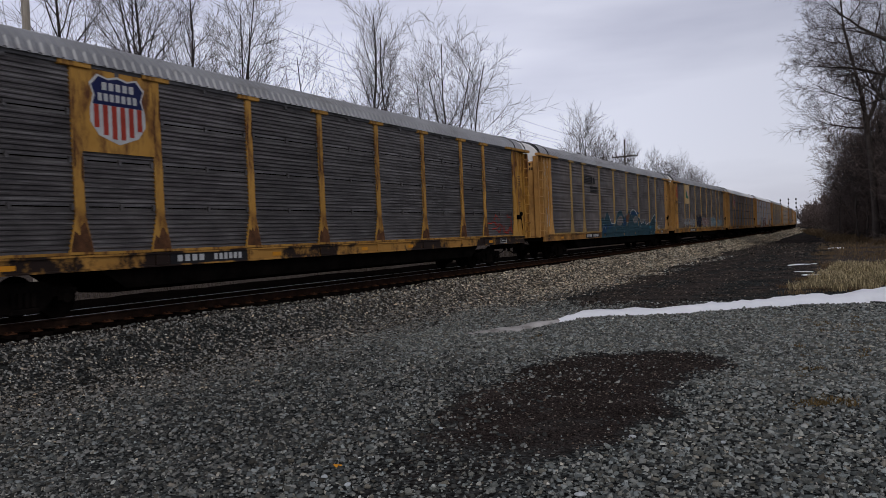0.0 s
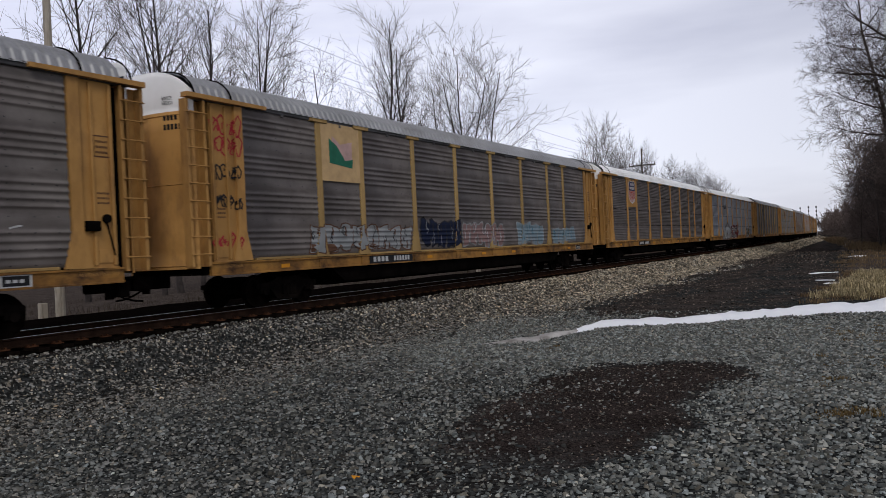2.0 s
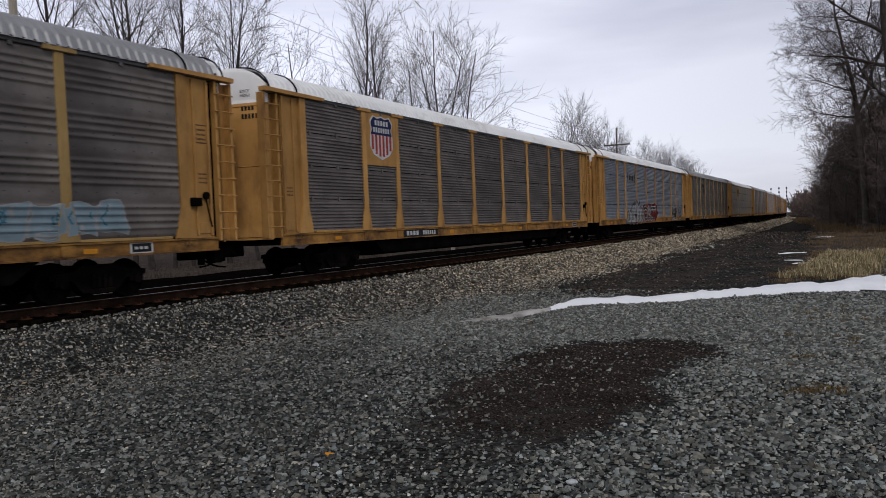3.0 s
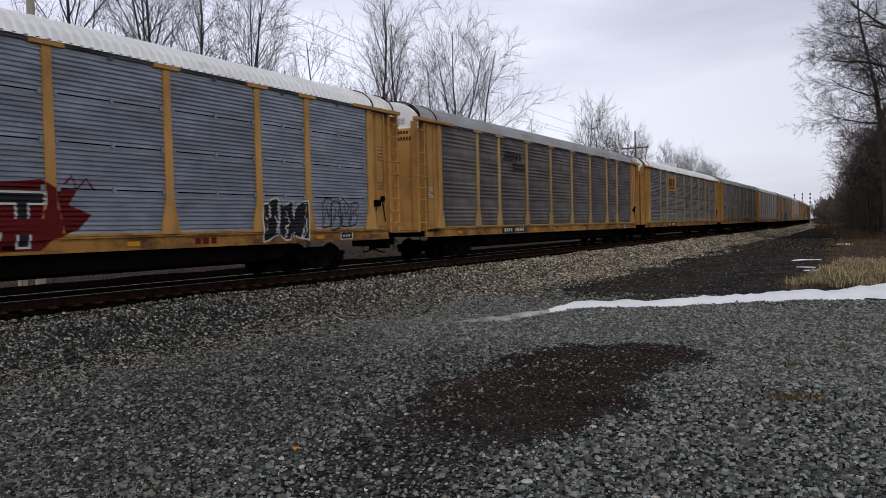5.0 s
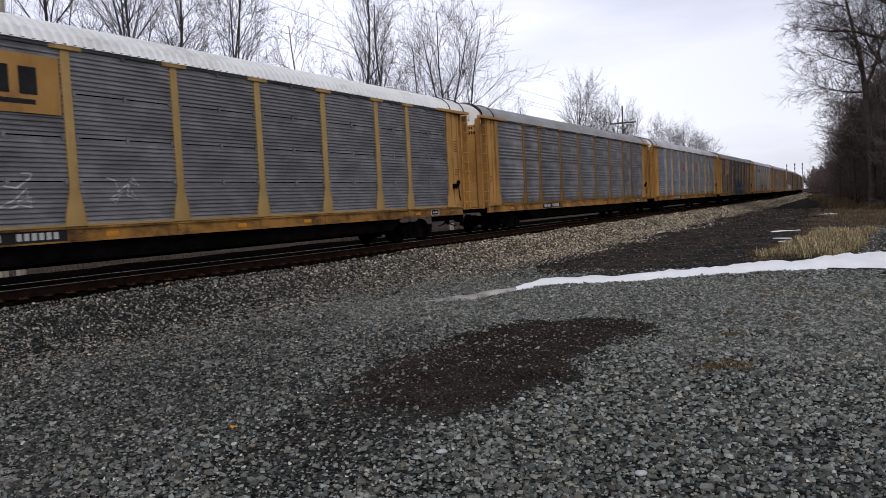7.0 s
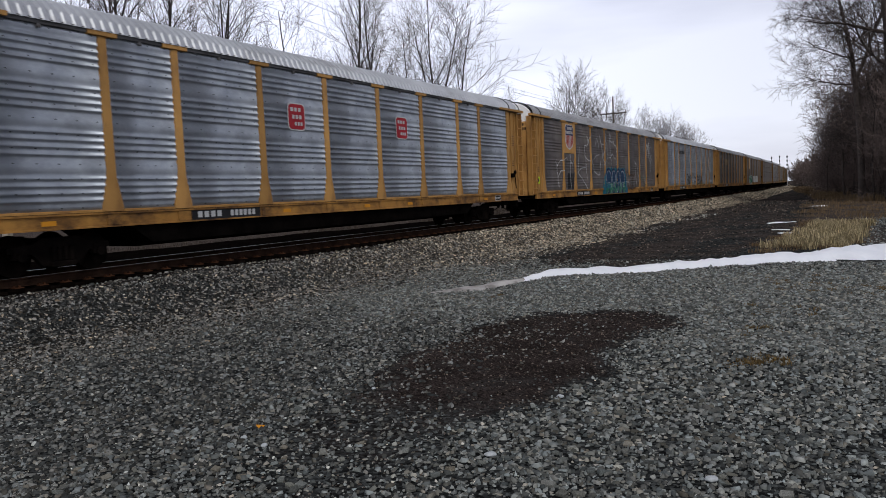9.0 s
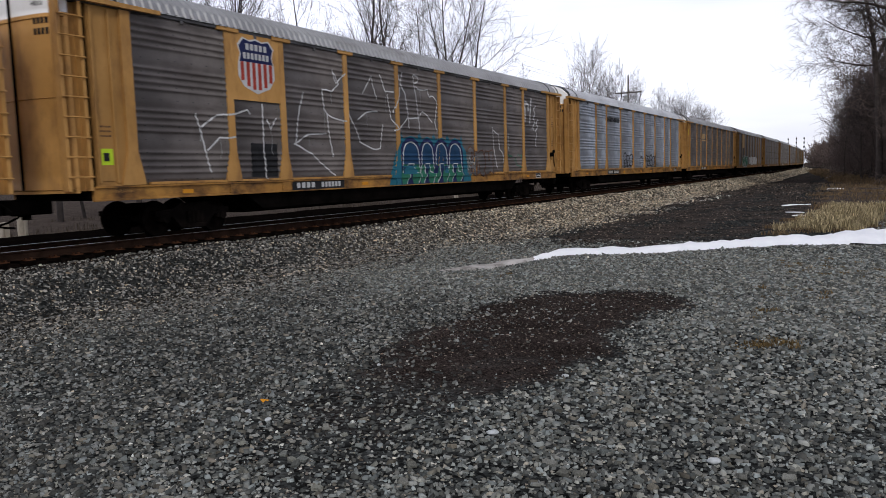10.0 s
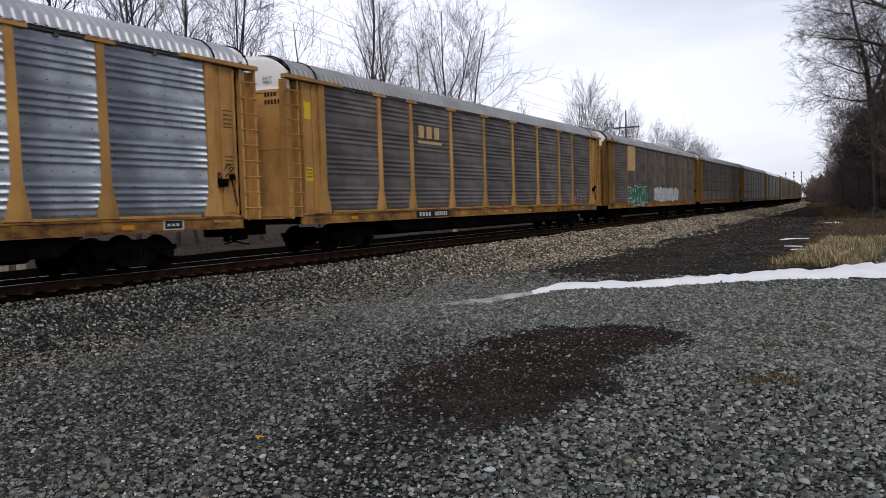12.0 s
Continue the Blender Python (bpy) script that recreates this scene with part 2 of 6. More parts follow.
M["pole_dark"] = material("dark_pole_timber", (0.06, 0.05, 0.042), (0.10, 0.085, 0.07), 1.5, 0.9, bump=0.3)
M["wire"] = material("grey_wire", (0.22, 0.22, 0.24), (0.28, 0.28, 0.30), 1.0, 0.5, 0.5, 0)
M["steel"] = material("grey_painted_steel", (0.30, 0.30, 0.31), (0.42, 0.42, 0.43), 2.0, 0.5, 0.3)
M["stone_lot"] = material("crushed_grey_stone", (0.137, 0.145, 0.138), (0.238, 0.248, 0.237), 6.0, 0.85, bump=0.3, fine=90, by="island", spread=0.56, shine=0.0, hues=True)
M["stone_dark"] = material("dark_crushed_stone", (0.085, 0.088, 0.085), (0.175, 0.178, 0.170), 6.0, 0.85, bump=0.3, fine=90, by="island", spread=0.65, shine=0.0, hues=True)
M["stone_single"] = material("single_grey_stone", (0.11, 0.115, 0.107), (0.21, 0.217, 0.20), 9.0, 0.85, bump=0.3, fine=90, by="object", spread=0.4, shine=0.0, hues=True)
M["stone_shoulder"] = material("mixed_shoulder_stone", (0.092, 0.090, 0.086), (0.195, 0.189, 0.176), 3.0, 0.85, bump=0.3, fine=90, by="island", spread=0.9, shine=0.0, hues=True)
M["stone_cinder"] = material("dark_cinder_stone", (0.055, 0.046, 0.040), (0.12, 0.100, 0.086), 6.0, 0.85, bump=0.3, fine=90, by="island", spread=0.9, shine=0.0, hues=True)
M["stone_pale"] = material("pale_stone_chips", (0.34, 0.33, 0.30), (0.52, 0.51, 0.47), 6.0, 0.85, bump=0.3, fine=90, by="island", spread=0.45, shine=0.0, hues=True)
M["stone_ballast"] = material("mixed_ballast_stone", (0.22, 0.19, 0.15), (0.42, 0.365, 0.285), 1.3, 0.85, bump=0.3, fine=90, by="island", spread=0.9, shine=0.0, hues=True)
for name, c in dict(orange=(0.60, 0.25, 0.02), lime=(0.45, 0.62, 0.03), caution=(0.62, 0.45, 0.03), red=(0.32, 0.026, 0.035), navy=(0.015, 0.02, 0.07), teal=(0.022, 0.055, 0.07), sky_blue=(0.025, 0.125, 0.18),
                    green=(0.025, 0.14, 0.085), pink=(0.22, 0.14, 0.13), pale=(0.46, 0.48, 0.48), chalk=(0.50, 0.50, 0.49), tan=(0.50, 0.34, 0.17), deep_blue=(0.012, 0.045, 0.10),
                    brown=(0.10, 0.05, 0.03), blood=(0.10, 0.008, 0.008), dull=(0.24, 0.25, 0.25), stripe_red=(0.34, 0.045, 0.03), aqua_blue=(0.018, 0.12, 0.17), silver=(0.30, 0.31, 0.32), olive=(0.10, 0.09, 0.02), blush=(0.48, 0.32, 0.29), midnight=(0.008, 0.013, 0.035), haze_blue=(0.17, 0.23, 0.26)).items():
    M[name] = material(name + "_paint", tuple(v * 0.85 for v in c), tuple(min(1, v * 1.1) for v in c), 2.5, 0.7, bump=0.05)


# ---- building helpers ----
def thing(name, label, category, group="", kind=""):
    return tagged(new(name), label, category, group, kind)


def to_mesh(name, bm, mat, smooth=False):
    me = bpy.data.meshes.new(name)
    bm.to_mesh(me)
    bm.free()
    me.materials.append(mat)
    if smooth:
        me.polygons.foreach_set("use_smooth", [len(p.vertices) < 5 for p in me.polygons])
    return me


def put(name, me, parent, label="", m=None):
    ob = new(name, me)
    ob.parent = parent
    if m is not None:
        ob.matrix_basis = m
    return tagged(ob, label)


def part(name, bm, mat, parent, label="", smooth=False):
    """Links a bmesh as one mesh object under a thing or a part."""
    return put(name, to_mesh(name, bm, mat, smooth), parent, label)


def box(bm, x0, x1, y0, y1, z0, z1, bevel=0.0):
    """An upright box, its edges broken by bevel."""
    made = bmesh.ops.create_cube(bm, size=1.0, matrix=Matrix.Translation(((x0 + x1) / 2, (y0 + y1) / 2, (z0 + z1) / 2)) @ Matrix.Diagonal((x1 - x0, y1 - y0, z1 - z0, 1)))
    if bevel:
        edges = list({e for v in made["verts"] for e in v.link_edges})
        bmesh.ops.bevel(bm, geom=edges, offset=bevel, segments=1, affect='EDGES')
    return bm


def rod(bm, a, b, r, sides=6, r2=None):
    """A round bar from a to b."""
    a, b = Vector(a), Vector(b)
    m = Matrix.Translation((a + b) / 2) @ (b - a).to_track_quat("Z", "Y").to_matrix().to_4x4()
    bmesh.ops.create_cone(bm, cap_ends=True, segments=sides, radius1=r, radius2=r if r2 is None else r2, depth=(b - a).length, matrix=m)
    return bm


def sweep(bm, profile, y0, y1, closed=True):
    """A profile of (x, z) points run along y."""
    ends = [[bm.verts.new((x, y, z)) for x, z in profile] for y in (y0, y1)]
    n = len(profile)
    for i in range(n if closed else n - 1):
        j = (i + 1) % n
        bm.faces.new((ends[0][i], ends[0][j], ends[1][j], ends[1][i]))
    if closed:
        bm.faces.new(ends[0])
        bm.faces.new(ends[1][::-1])
    return bm


def slab(bm, points, x0, x1):
    """A flat outline of (y, z) points, thick from x0 to x1."""
    rims = [[bm.verts.new((x, y, z)) for y, z in points] for x in (x0, x1)]
    n = len(points)
    bm.faces.new(rims[0][::-1])
    bm.faces.new(rims[1])
    for i in range(n):
        j = (i + 1) % n
        bm.faces.new((rims[0][i], rims[0][j], rims[1][j], rims[1][i]))
    return bm


def tubes(branches, sides, even=True):
    """Tapered tubes along polylines: a list of [(point, radius), ...]; thin ones end in a point unless even."""
    verts, faces = [], []
    for line in branches:
        n = sides if line[0][1] > 0.05 else (4 if line[0][1] > 0.02 else 3)
        base = len(verts)
        last = len(line) - 1
        pointed = line[-1][1] < 0.02 and not even
        for i, (p, r) in enumerate(line):
            if i == last and pointed:
                verts.append(p)
                faces.extend((base + (i - 1) * n + k, base + (i - 1) * n + (k + 1) % n, base + i * n) for k in range(n))
                continue
            d = (line[min(i + 1, len(line) - 1)][0] - line[max(i - 1, 0)][0]).normalized()
            u = d.orthogonal().normalized()
            v = d.cross(u)
            for k in range(n):
                a = 2 * math.pi * k / n
                verts.append(p + (u * math.cos(a) + v * math.sin(a)) * r)
        for i in range(last - 1 if pointed else last):
            for k in range(n):
                faces.append((base + i * n + k, base + i * n + (k + 1) % n, base + (i + 1) * n + (k + 1) % n, base + (i + 1) * n + k))
    return verts, faces


# ---- the line of the track ----
TRACK, BEND, RADIUS2, STRAIGHT, RAIL = -15.2, 39.0, 7240.0, 480.0, 0.93


def track_x(y):
    """The track's middle: straight beside the camera, then a long curve to the left."""
    if y < BEND:
        return TRACK
    s = min(y, STRAIGHT) - BEND
    return TRACK - s * s / RADIUS2 - max(0, y - STRAIGHT) * 2 * s / RADIUS2


def track_yaw(y):
    return math.degrees(2 * max(0, min(y, STRAIGHT) - BEND) / RADIUS2)


def step(a, b, v):
    v = min(1, max(0, (v - a) / (b - a)))
    return v * v * (3 - 2 * v)


def ground_z(x, y):
    """The ground's height: a level lot, the ballast bed of the track, a heap of stone."""
    u = x - track_x(y)
    z = 0.62 * step(3.45, 1.75, u) if u > 0 else 0.62 * step(-10.8, -8.4, u)
    z += 0.055 * step(1.75, 1.55, abs(u))
    z += 0.05 * noise.noise((x * 0.35, y * 0.35, 0)) + 0.02 * noise.noise((x * 1.3, y * 1.3, 4))
    if u > 4 and y > 24:
        z += 1.5 * step(0.6, 5.5, x) * step(27, 33, y) * step(52, 40, y)
    return z


# ---- structure: the ground ----
def spaced(near0, near1, dense, far0, far1):
    """Even steps in the near stretch, growing steps out to the far ends."""
    values = list(np.arange(near0, near1 + 1e-6, dense))
    gap, v = dense, near1
    while v < far1:
        gap *= 1.12
        v += gap
        values.append(v)
    gap, v = dense, near0
    while v > far0:
        gap *= 1.25
        v -= gap
        values.insert(0, v)
    return values


def ground_material():
    m = bpy.data.materials.new("gravel_cinders_and_earth")
    m.use_nodes = True
    t = m.node_tree
    shader = t.nodes["Principled BSDF"]
    shader.inputs["Roughness"].default_value = 0.95
    shader.inputs["Specular IOR Level"].default_value = 0.0
    where = t.nodes.new("ShaderNodeTexCoord")
    kinds = t.nodes.new("ShaderNodeAttribute")
    kinds.attribute_name = "soil"
    parts = t.nodes.new("ShaderNodeSeparateColor")
    t.links.new(kinds.outputs["Color"], parts.inputs[0])

    def grains(scale, stops):
        v = node(t, "ShaderNodeTexVoronoi", Scale=scale)
        t.links.new(where.outputs["Object"], v.inputs["Vector"])
        g = t.nodes.new("ShaderNodeSeparateColor")
        t.links.new(v.outputs["Color"], g.inputs[0])
        r = t.nodes.new("ShaderNodeValToRGB")
        r.color_ramp.elements[0].position, r.color_ramp.elements[0].color = 0.0, (*stops[0], 1)
        r.color_ramp.elements[1].position, r.color_ramp.elements[1].color = 1.0, (*stops[-1], 1)
        for i, c in enumerate(stops[1:-1]):
            e = r.color_ramp.elements.new((i + 1) / (len(stops) - 1))
            e.color = (*c, 1)
        t.links.new(g.outputs[0], r.inputs[0])
        return r.outputs[0], v.outputs["Distance"]

    def mixed(a, b, fac):
        x = t.nodes.new("ShaderNodeMix")
        x.data_type = 'RGBA'
        t.links.new(a, x.inputs[6])
        t.links.new(b, x.inputs[7])
        t.links.new(fac, x.inputs[0])
        return x.outputs[2]

    def ragged(channel):
        """A region's edge, broken up by noise."""
        n = node(t, "ShaderNodeTexNoise", Scale=1.1, Detail=8.0, Roughness=0.7)
        t.links.new(where.outputs["Object"], n.inputs[0])
        add = t.nodes.new("ShaderNodeMath")
        add.operation = 'ADD'
        t.links.new(channel, add.inputs[0])
        t.links.new(n.outputs["Fac"], add.inputs[1])
        r = node(t, "ShaderNodeMapRange", **{"From Min": 0.82, "From Max": 1.18})
        t.links.new(add.outputs[0], r.inputs["Value"])
        return r.outputs[0]

    lot, d1 = grains(26.0, [(0.008, 0.0083, 0.008), (0.020, 0.021, 0.020), (0.040, 0.042, 0.040), (0.075, 0.079, 0.075)])
    ballast, d2 = grains(17.0, [(0.01, 0.009, 0.008), (0.04, 0.036, 0.03), (0.10, 0.09, 0.073), (0.30, 0.265, 0.21)])
    mud, d3 = grains(60.0, [(0.010, 0.0080, 0.0072), (0.028, 0.0215, 0.0188), (0.062, 0.0485, 0.0425)])
    earth, d4 = grains(22.0, [(0.032, 0.025, 0.021), (0.062, 0.050, 0.043), (0.12, 0.098, 0.083)])
    c = mixed(lot, ballast, ragged(parts.outputs[0]))
    c = mixed(c, mud, ragged(parts.outputs[1]))
    c = mixed(c, earth, ragged(parts.outputs[2]))
    broad = node(t, "ShaderNodeTexNoise", Scale=0.9, Detail=9.0, Roughness=0.75)
    t.links.new(where.outputs["Object"], broad.inputs[0])
    swing = node(t, "ShaderNodeMapRange", **{"From Min": 0.3, "From Max": 0.7, "To Min": 0.5, "To Max": 1.5})
    t.links.new(broad.outputs["Fac"], swing.inputs["Value"])
    tone = t.nodes.new("ShaderNodeVectorMath")
    tone.operation = 'MULTIPLY'
    t.links.new(c, tone.inputs[0])
    t.links.new(swing.outputs[0], tone.inputs[1])
    # Alpha darkens the ground under and just beyond the train, painting its deep shade.
    bed_shade = node(t, "ShaderNodeMapRange", **{"To Min": 1.0, "To Max": 0.12})
    t.links.new(kinds.outputs["Alpha"], bed_shade.inputs["Value"])
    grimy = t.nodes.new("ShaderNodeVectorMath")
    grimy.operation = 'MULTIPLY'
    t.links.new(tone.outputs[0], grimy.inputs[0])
    t.links.new(bed_shade.outputs[0], grimy.inputs[1])
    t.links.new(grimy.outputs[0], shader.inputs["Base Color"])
    relief = node(t, "ShaderNodeBump", Strength=0.7, Distance=0.03)
    t.links.new(d1, relief.inputs["Height"])
    t.links.new(relief.outputs[0], shader.inputs["Normal"])
    return m


def inside(x, y, line):
    """Signed-ish membership of (x, y) in a closed outline, 0 or 1."""
    hit = False
    for i in range(len(line)):
        (x0, y0), (x1, y1) = line[i - 1], line[i]
        if (y0 > y) != (y1 > y) and x < (x1 - x0) * (y - y0) / (y1 - y0) + x0:
            hit = not hit
    return float(hit)


MUD = [(-2.2, 14.1), (-3.25, 13.9), (-4.3, 13.6), (-5.2, 12.4), (-5.3, 10.9), (-5.0, 9.7), (-4.95, 8.6), (-4.7, 7.5), (-4.6, 6.6), (-4.45, 5.8), (-4.1, 5.0), (-3.7, 4.2), (-2.7, 4.2), (-2.65, 5.4), (-2.85, 5.9), (-2.75, 6.45), (-2.7, 7.0), (-2.5, 7.6), (-2.1, 8.15), (-2.15, 9.0), (-2.4, 10.0), (-2.35, 11.2), (-2.0, 12.7)]


def ballast_reach(y):
    """How far the pale ballast spreads from the track's middle; it narrows down the line."""
    return float(np.interp(y, (15, 25, 42, 62), (6.6, 6.0, 5.0, 4.2)))


def soil(x, y):
    """How much of ballast, of dark mud or cinders, of bare earth and of painted under-train shade lies at a place."""
    u = x - track_x(y)
    reach = ballast_reach(y)
    ballast = step(reach + 0.6, reach - 0.8, u)
    if u < 0:
        ballast = 0.0
    wx, wy = x + 0.3 * noise.noise((x * 0.9, y * 0.9, 7)) + 0.2 * noise.noise((x * 3, y * 3, 8)), y + 0.4 * noise.noise((x * 0.9, y * 0.9, 9)) + 0.25 * noise.noise((x * 3, y * 3, 5))
    mud = 0.0 if not (-7 < x < -0.8 and 2.5 < y < 16) else sum(inside(wx + a * 0.3, wy + b * 0.5, MUD) for a, b in ((0, 0), (1, 0), (-1, 0), (0, 1), (0, -1), (0.6, 0.6), (-0.6, 0.6), (0.6, -0.6), (-0.6, -0.6), (0.4, 0), (-0.4, 0))) / 11 * (0.36 + 0.36 * step(5.5, 9.0, y))
    bed = step(17.0, 22, y - 0.55 * (x + 7)) * step(reach - 1.2, reach + 1.2, u) * step(14.5, 12.5, u) * (0.95 + 0.7 * noise.noise((x * 0.6, y * 0.3, 6)) + 0.35 * noise.noise((x * 1.7, y * 1.1, 3)))
    earth = step(11.5, 14, u) * step(26, 32, y) * (1 - step(0.6, 2, x) * step(27, 31, y) * step(52, 44, y)) if u > 0 else step(-8.8, -10, u)
    if y > 90 and u > 0:
        earth = step(9, 12, u)
    if u > 0:
        earth = max(earth, min(0.5, bed * 0.46))
    bed_dark = step(1.9, 1.5, abs(u))
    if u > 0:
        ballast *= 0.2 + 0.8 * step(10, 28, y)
    return ballast, max(mud, min(0.52, bed * 0.5), bed_dark, step(-9.4, -8.6, u) if u < 0 else 0.0), earth, step(1.75, 1.45, u) * step(-10.4, -9.4, u)


def build_ground():
    us = spaced(-11.6, 20.4, 0.2, -2500, 2500)
    ys = spaced(2.0, 32.0, 0.2, -400, 3200)
    n = len(us)
    verts, tones = [], []
    for y in ys:
        mid = track_x(y)
        for u in us:
            x = mid + u
            verts.append((x, y, ground_z(x, y)))
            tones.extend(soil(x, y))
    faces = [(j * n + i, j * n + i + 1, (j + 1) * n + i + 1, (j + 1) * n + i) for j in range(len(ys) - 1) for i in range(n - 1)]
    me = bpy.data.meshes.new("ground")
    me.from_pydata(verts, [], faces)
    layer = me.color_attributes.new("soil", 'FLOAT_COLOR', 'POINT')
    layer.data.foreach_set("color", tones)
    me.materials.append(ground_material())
    me.polygons.foreach_set("use_smooth", [True] * len(me.polygons))
    return tagged(new("ground", me), "grey gravel lot with dark mud, ballast and bare winter earth", "ground", kind="structure")


ground = build_ground()


# ---- structure: the track ----
def build_track():
    track = thing("railway_track", "single railway track with rusty rails on timber ties", "track", kind="structure")
    profile = [(-0.07, -0.185), (0.07, -0.185), (0.07, -0.17), (0.012, -0.15), (0.012, -0.045), (0.036, -0.035), (0.036, -0.004), (-0.036, -0.004), (-0.036, -0.035), (-0.012, -0.045), (-0.012, -0.15), (-0.07, -0.17)]
    ys = list(range(-60, 500, 6))
    for side in (0.755, -0.755):
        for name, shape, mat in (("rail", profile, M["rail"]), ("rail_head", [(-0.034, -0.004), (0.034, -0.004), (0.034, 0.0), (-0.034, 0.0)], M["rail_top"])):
            bm = bmesh.new()
            rings = []
            for y in ys:
                rings.append([bm.verts.new((track_x(y) + side + x, y, RAIL + z)) for x, z in shape])
            for a, b in zip(rings, rings[1:]):
                for i in range(len(shape)):
                    j = (i + 1) % len(shape)
                    bm.faces.new((a[i], a[j], b[j], b[i]))
            part(name, bm, mat, track, "worn bright running surface" if name == "rail_head" else "")
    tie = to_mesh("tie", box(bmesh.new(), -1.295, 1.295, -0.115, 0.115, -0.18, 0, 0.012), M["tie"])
    bm = bmesh.new()
    box(bm, 0.56, 0.95, -0.10, 0.10, 0.0, 0.022, 0.004)
    for y in (-0.06, 0.06):
        for x in (0.66, 0.85):
            box(bm, x - 0.02, x + 0.02, y - 0.02, y + 0.02, 0.02, 0.055)
    plate = to_mesh("tie_plate", bm, M["plate"])
    y = -6.0
    while y < 140:
        x, turn = track_x(y), track_yaw(y)
        wobble = random.uniform(-0.05, 0.05)
        t = put("tie", tie, track, m=pose(x + wobble, y, RAIL - 0.205, 0, 0, turn + random.uniform(-1, 1)))
        put("tie_plate", plate, t, m=pose(-wobble, 0, 0))
        y += 0.53
    return track


build_track()

# ---- the train: covered double-deck wagons for motor cars ----
BAYS = [-11.95, -9.1, -7.15, -4.28, -1.43, 1.43, 4.28, 7.15, 9.1, 11.95]
SHARED = {}


def shared(key, make):
    """A mesh that alike parts of all the wagons share."""
    if key not in SHARED:
        SHARED[key] = make()
    return SHARED[key]


def roof_z(x):
    a = abs(x) / 1.52
    return 5.14 + 0.65 * (1 - a ** 3.2) ** 0.62


def ribs(style):
    """A side panel's profile, outer face from bottom to top."""
    pts = []
    if style == "tiered":
        for i in range(4):
            z0, z1 = 1.30 + i * 0.945, 1.30 + (i + 1) * 0.945 - 0.030
            pts += [(1.40, z0 - 0.008), (1.476, z0)]
            n = 8
            for k in range(n):
                a = z0 + 0.06 + (z1 - z0 - 0.12) * k / n
                w = (z1 - z0 - 0.12) / n
                pts += [(1.468, a + w * 0.06), (1.497, a + w * 0.28), (1.497, a + w * 0.50), (1.468, a + w * 0.76)]
            pts += [(1.476, z1), (1.40, z1 + 0.008)]
    else:
        pts += [(1.466, 1.30), (1.466, 1.40)]
        for i in range(4):
            z = 1.44 + i * 0.945
            for k in range(4):
                for f, x in ((0.0, 1.470), (0.18, 1.472), (0.34, 1.485), (0.44, 1.497), (0.54, 1.499), (0.66, 1.494), (0.82, 1.477)):
                    pts.append((x, z + (k + f) * 0.152))
            pts += [(1.471, z + 0.612), (1.479, z + 0.66), (1.487, z + 0.72), (1.486, z + 0.79), (1.476, z + 0.87)]
        pts = [p for p in pts if p[1] < 5.02]
        pts.append((1.464, 5.06))
    return pts


def panel_mesh(style, mat, y0, y1):
    bm = bmesh.new()
    line = ribs(style)
    sweep(bm, line + [(1.33, 5.08), (1.33, 1.28)], y0, y1)
    if style == "tiered":
        for i in range(1, 4):
            z = 1.30 + i * 0.945 - 0.015
            for y in (y0 + 0.16, (y0 + y1) / 2, y1 - 0.16):
                box(bm, 1.44, 1.512, y - 0.035, y + 0.035, z - 0.06, z + 0.06)
    return to_mesh("side_panel", bm, mat, style != "tiered")


def post_mesh(mat):
    bm = bmesh.new()
    w, f = 0.105, 0.27
    slab(bm, [(-f, 1.26), (f, 1.26), (f - 0.03, 1.45), (w, 2.05), (w, 5.04), (-w, 5.04), (-w, 2.05), (-f + 0.03, 1.45)], 1.44, 1.520)
    slab(bm, [(-0.36, 5.02), (0.36, 5.02), (0.36, 5.125), (-0.36, 5.125)], 1.44, 1.562)
    bmesh.ops.bevel(bm, geom=[e for e in bm.edges if e.calc_length() > 0.5], offset=0.012, segments=1, affect='EDGES')
    return to_mesh("post", bm, mat)


def roof_mesh(mat):
    bm = bmesh.new()
    xs = [-1.56] + [1.52 * math.sin(math.radians(a)) for a in range(-90, 91, 20)] + [1.56]
    zs = [5.12] + [roof_z(x) for x in xs[1:-1]] + [5.12]
    pitch, rows, y = 0.23, [], -13.45
    while y < 13.45 - pitch:
        for d, up in ((0.02, 0), (0.06, 0.032), (0.15, 0.032), (0.19, 0)):
            rows.append((y + d, up))
        y += pitch
    rings = []
    for y, up in rows:
        rings.append([bm.verts.new((x * (1 + up * 0.5), y, z + (up if 0 < i < len(xs) - 1 else 0))) for i, (x, z) in enumerate(zip(xs, zs))])
    for a, b in zip(rings, rings[1:]):
        for i in range(len(xs) - 1):
            bm.faces.new((a[i], a[i + 1], b[i + 1], b[i]))
    return to_mesh("roof", bm, mat)


def chord_mesh():
    """The dull steel beam between the roof's hem and the side panels, with small hangers under it."""
    bm = bmesh.new()
    sweep(bm, [(1.38, 5.045), (1.515, 5.045), (1.525, 5.06), (1.525, 5.165), (1.38, 5.165)], -13.4, 13.4)
    for a, b in zip(BAYS, BAYS[1:]):
        box(bm, 1.50, 1.535, (a + b) / 2 - 0.05, (a + b) / 2 + 0.05, 4.97, 5.05, 0.008)
    return to_mesh("top_chord", bm, M["chord"])


def gap_mesh():
    """A near-black box painting the shade between a wagon's end panel and its ladder."""
    return to_mesh("ladder_slot", box(bmesh.new(), 1.24, 1.35, 12.97, 13.16, 1.2, 5.0), M["under"])


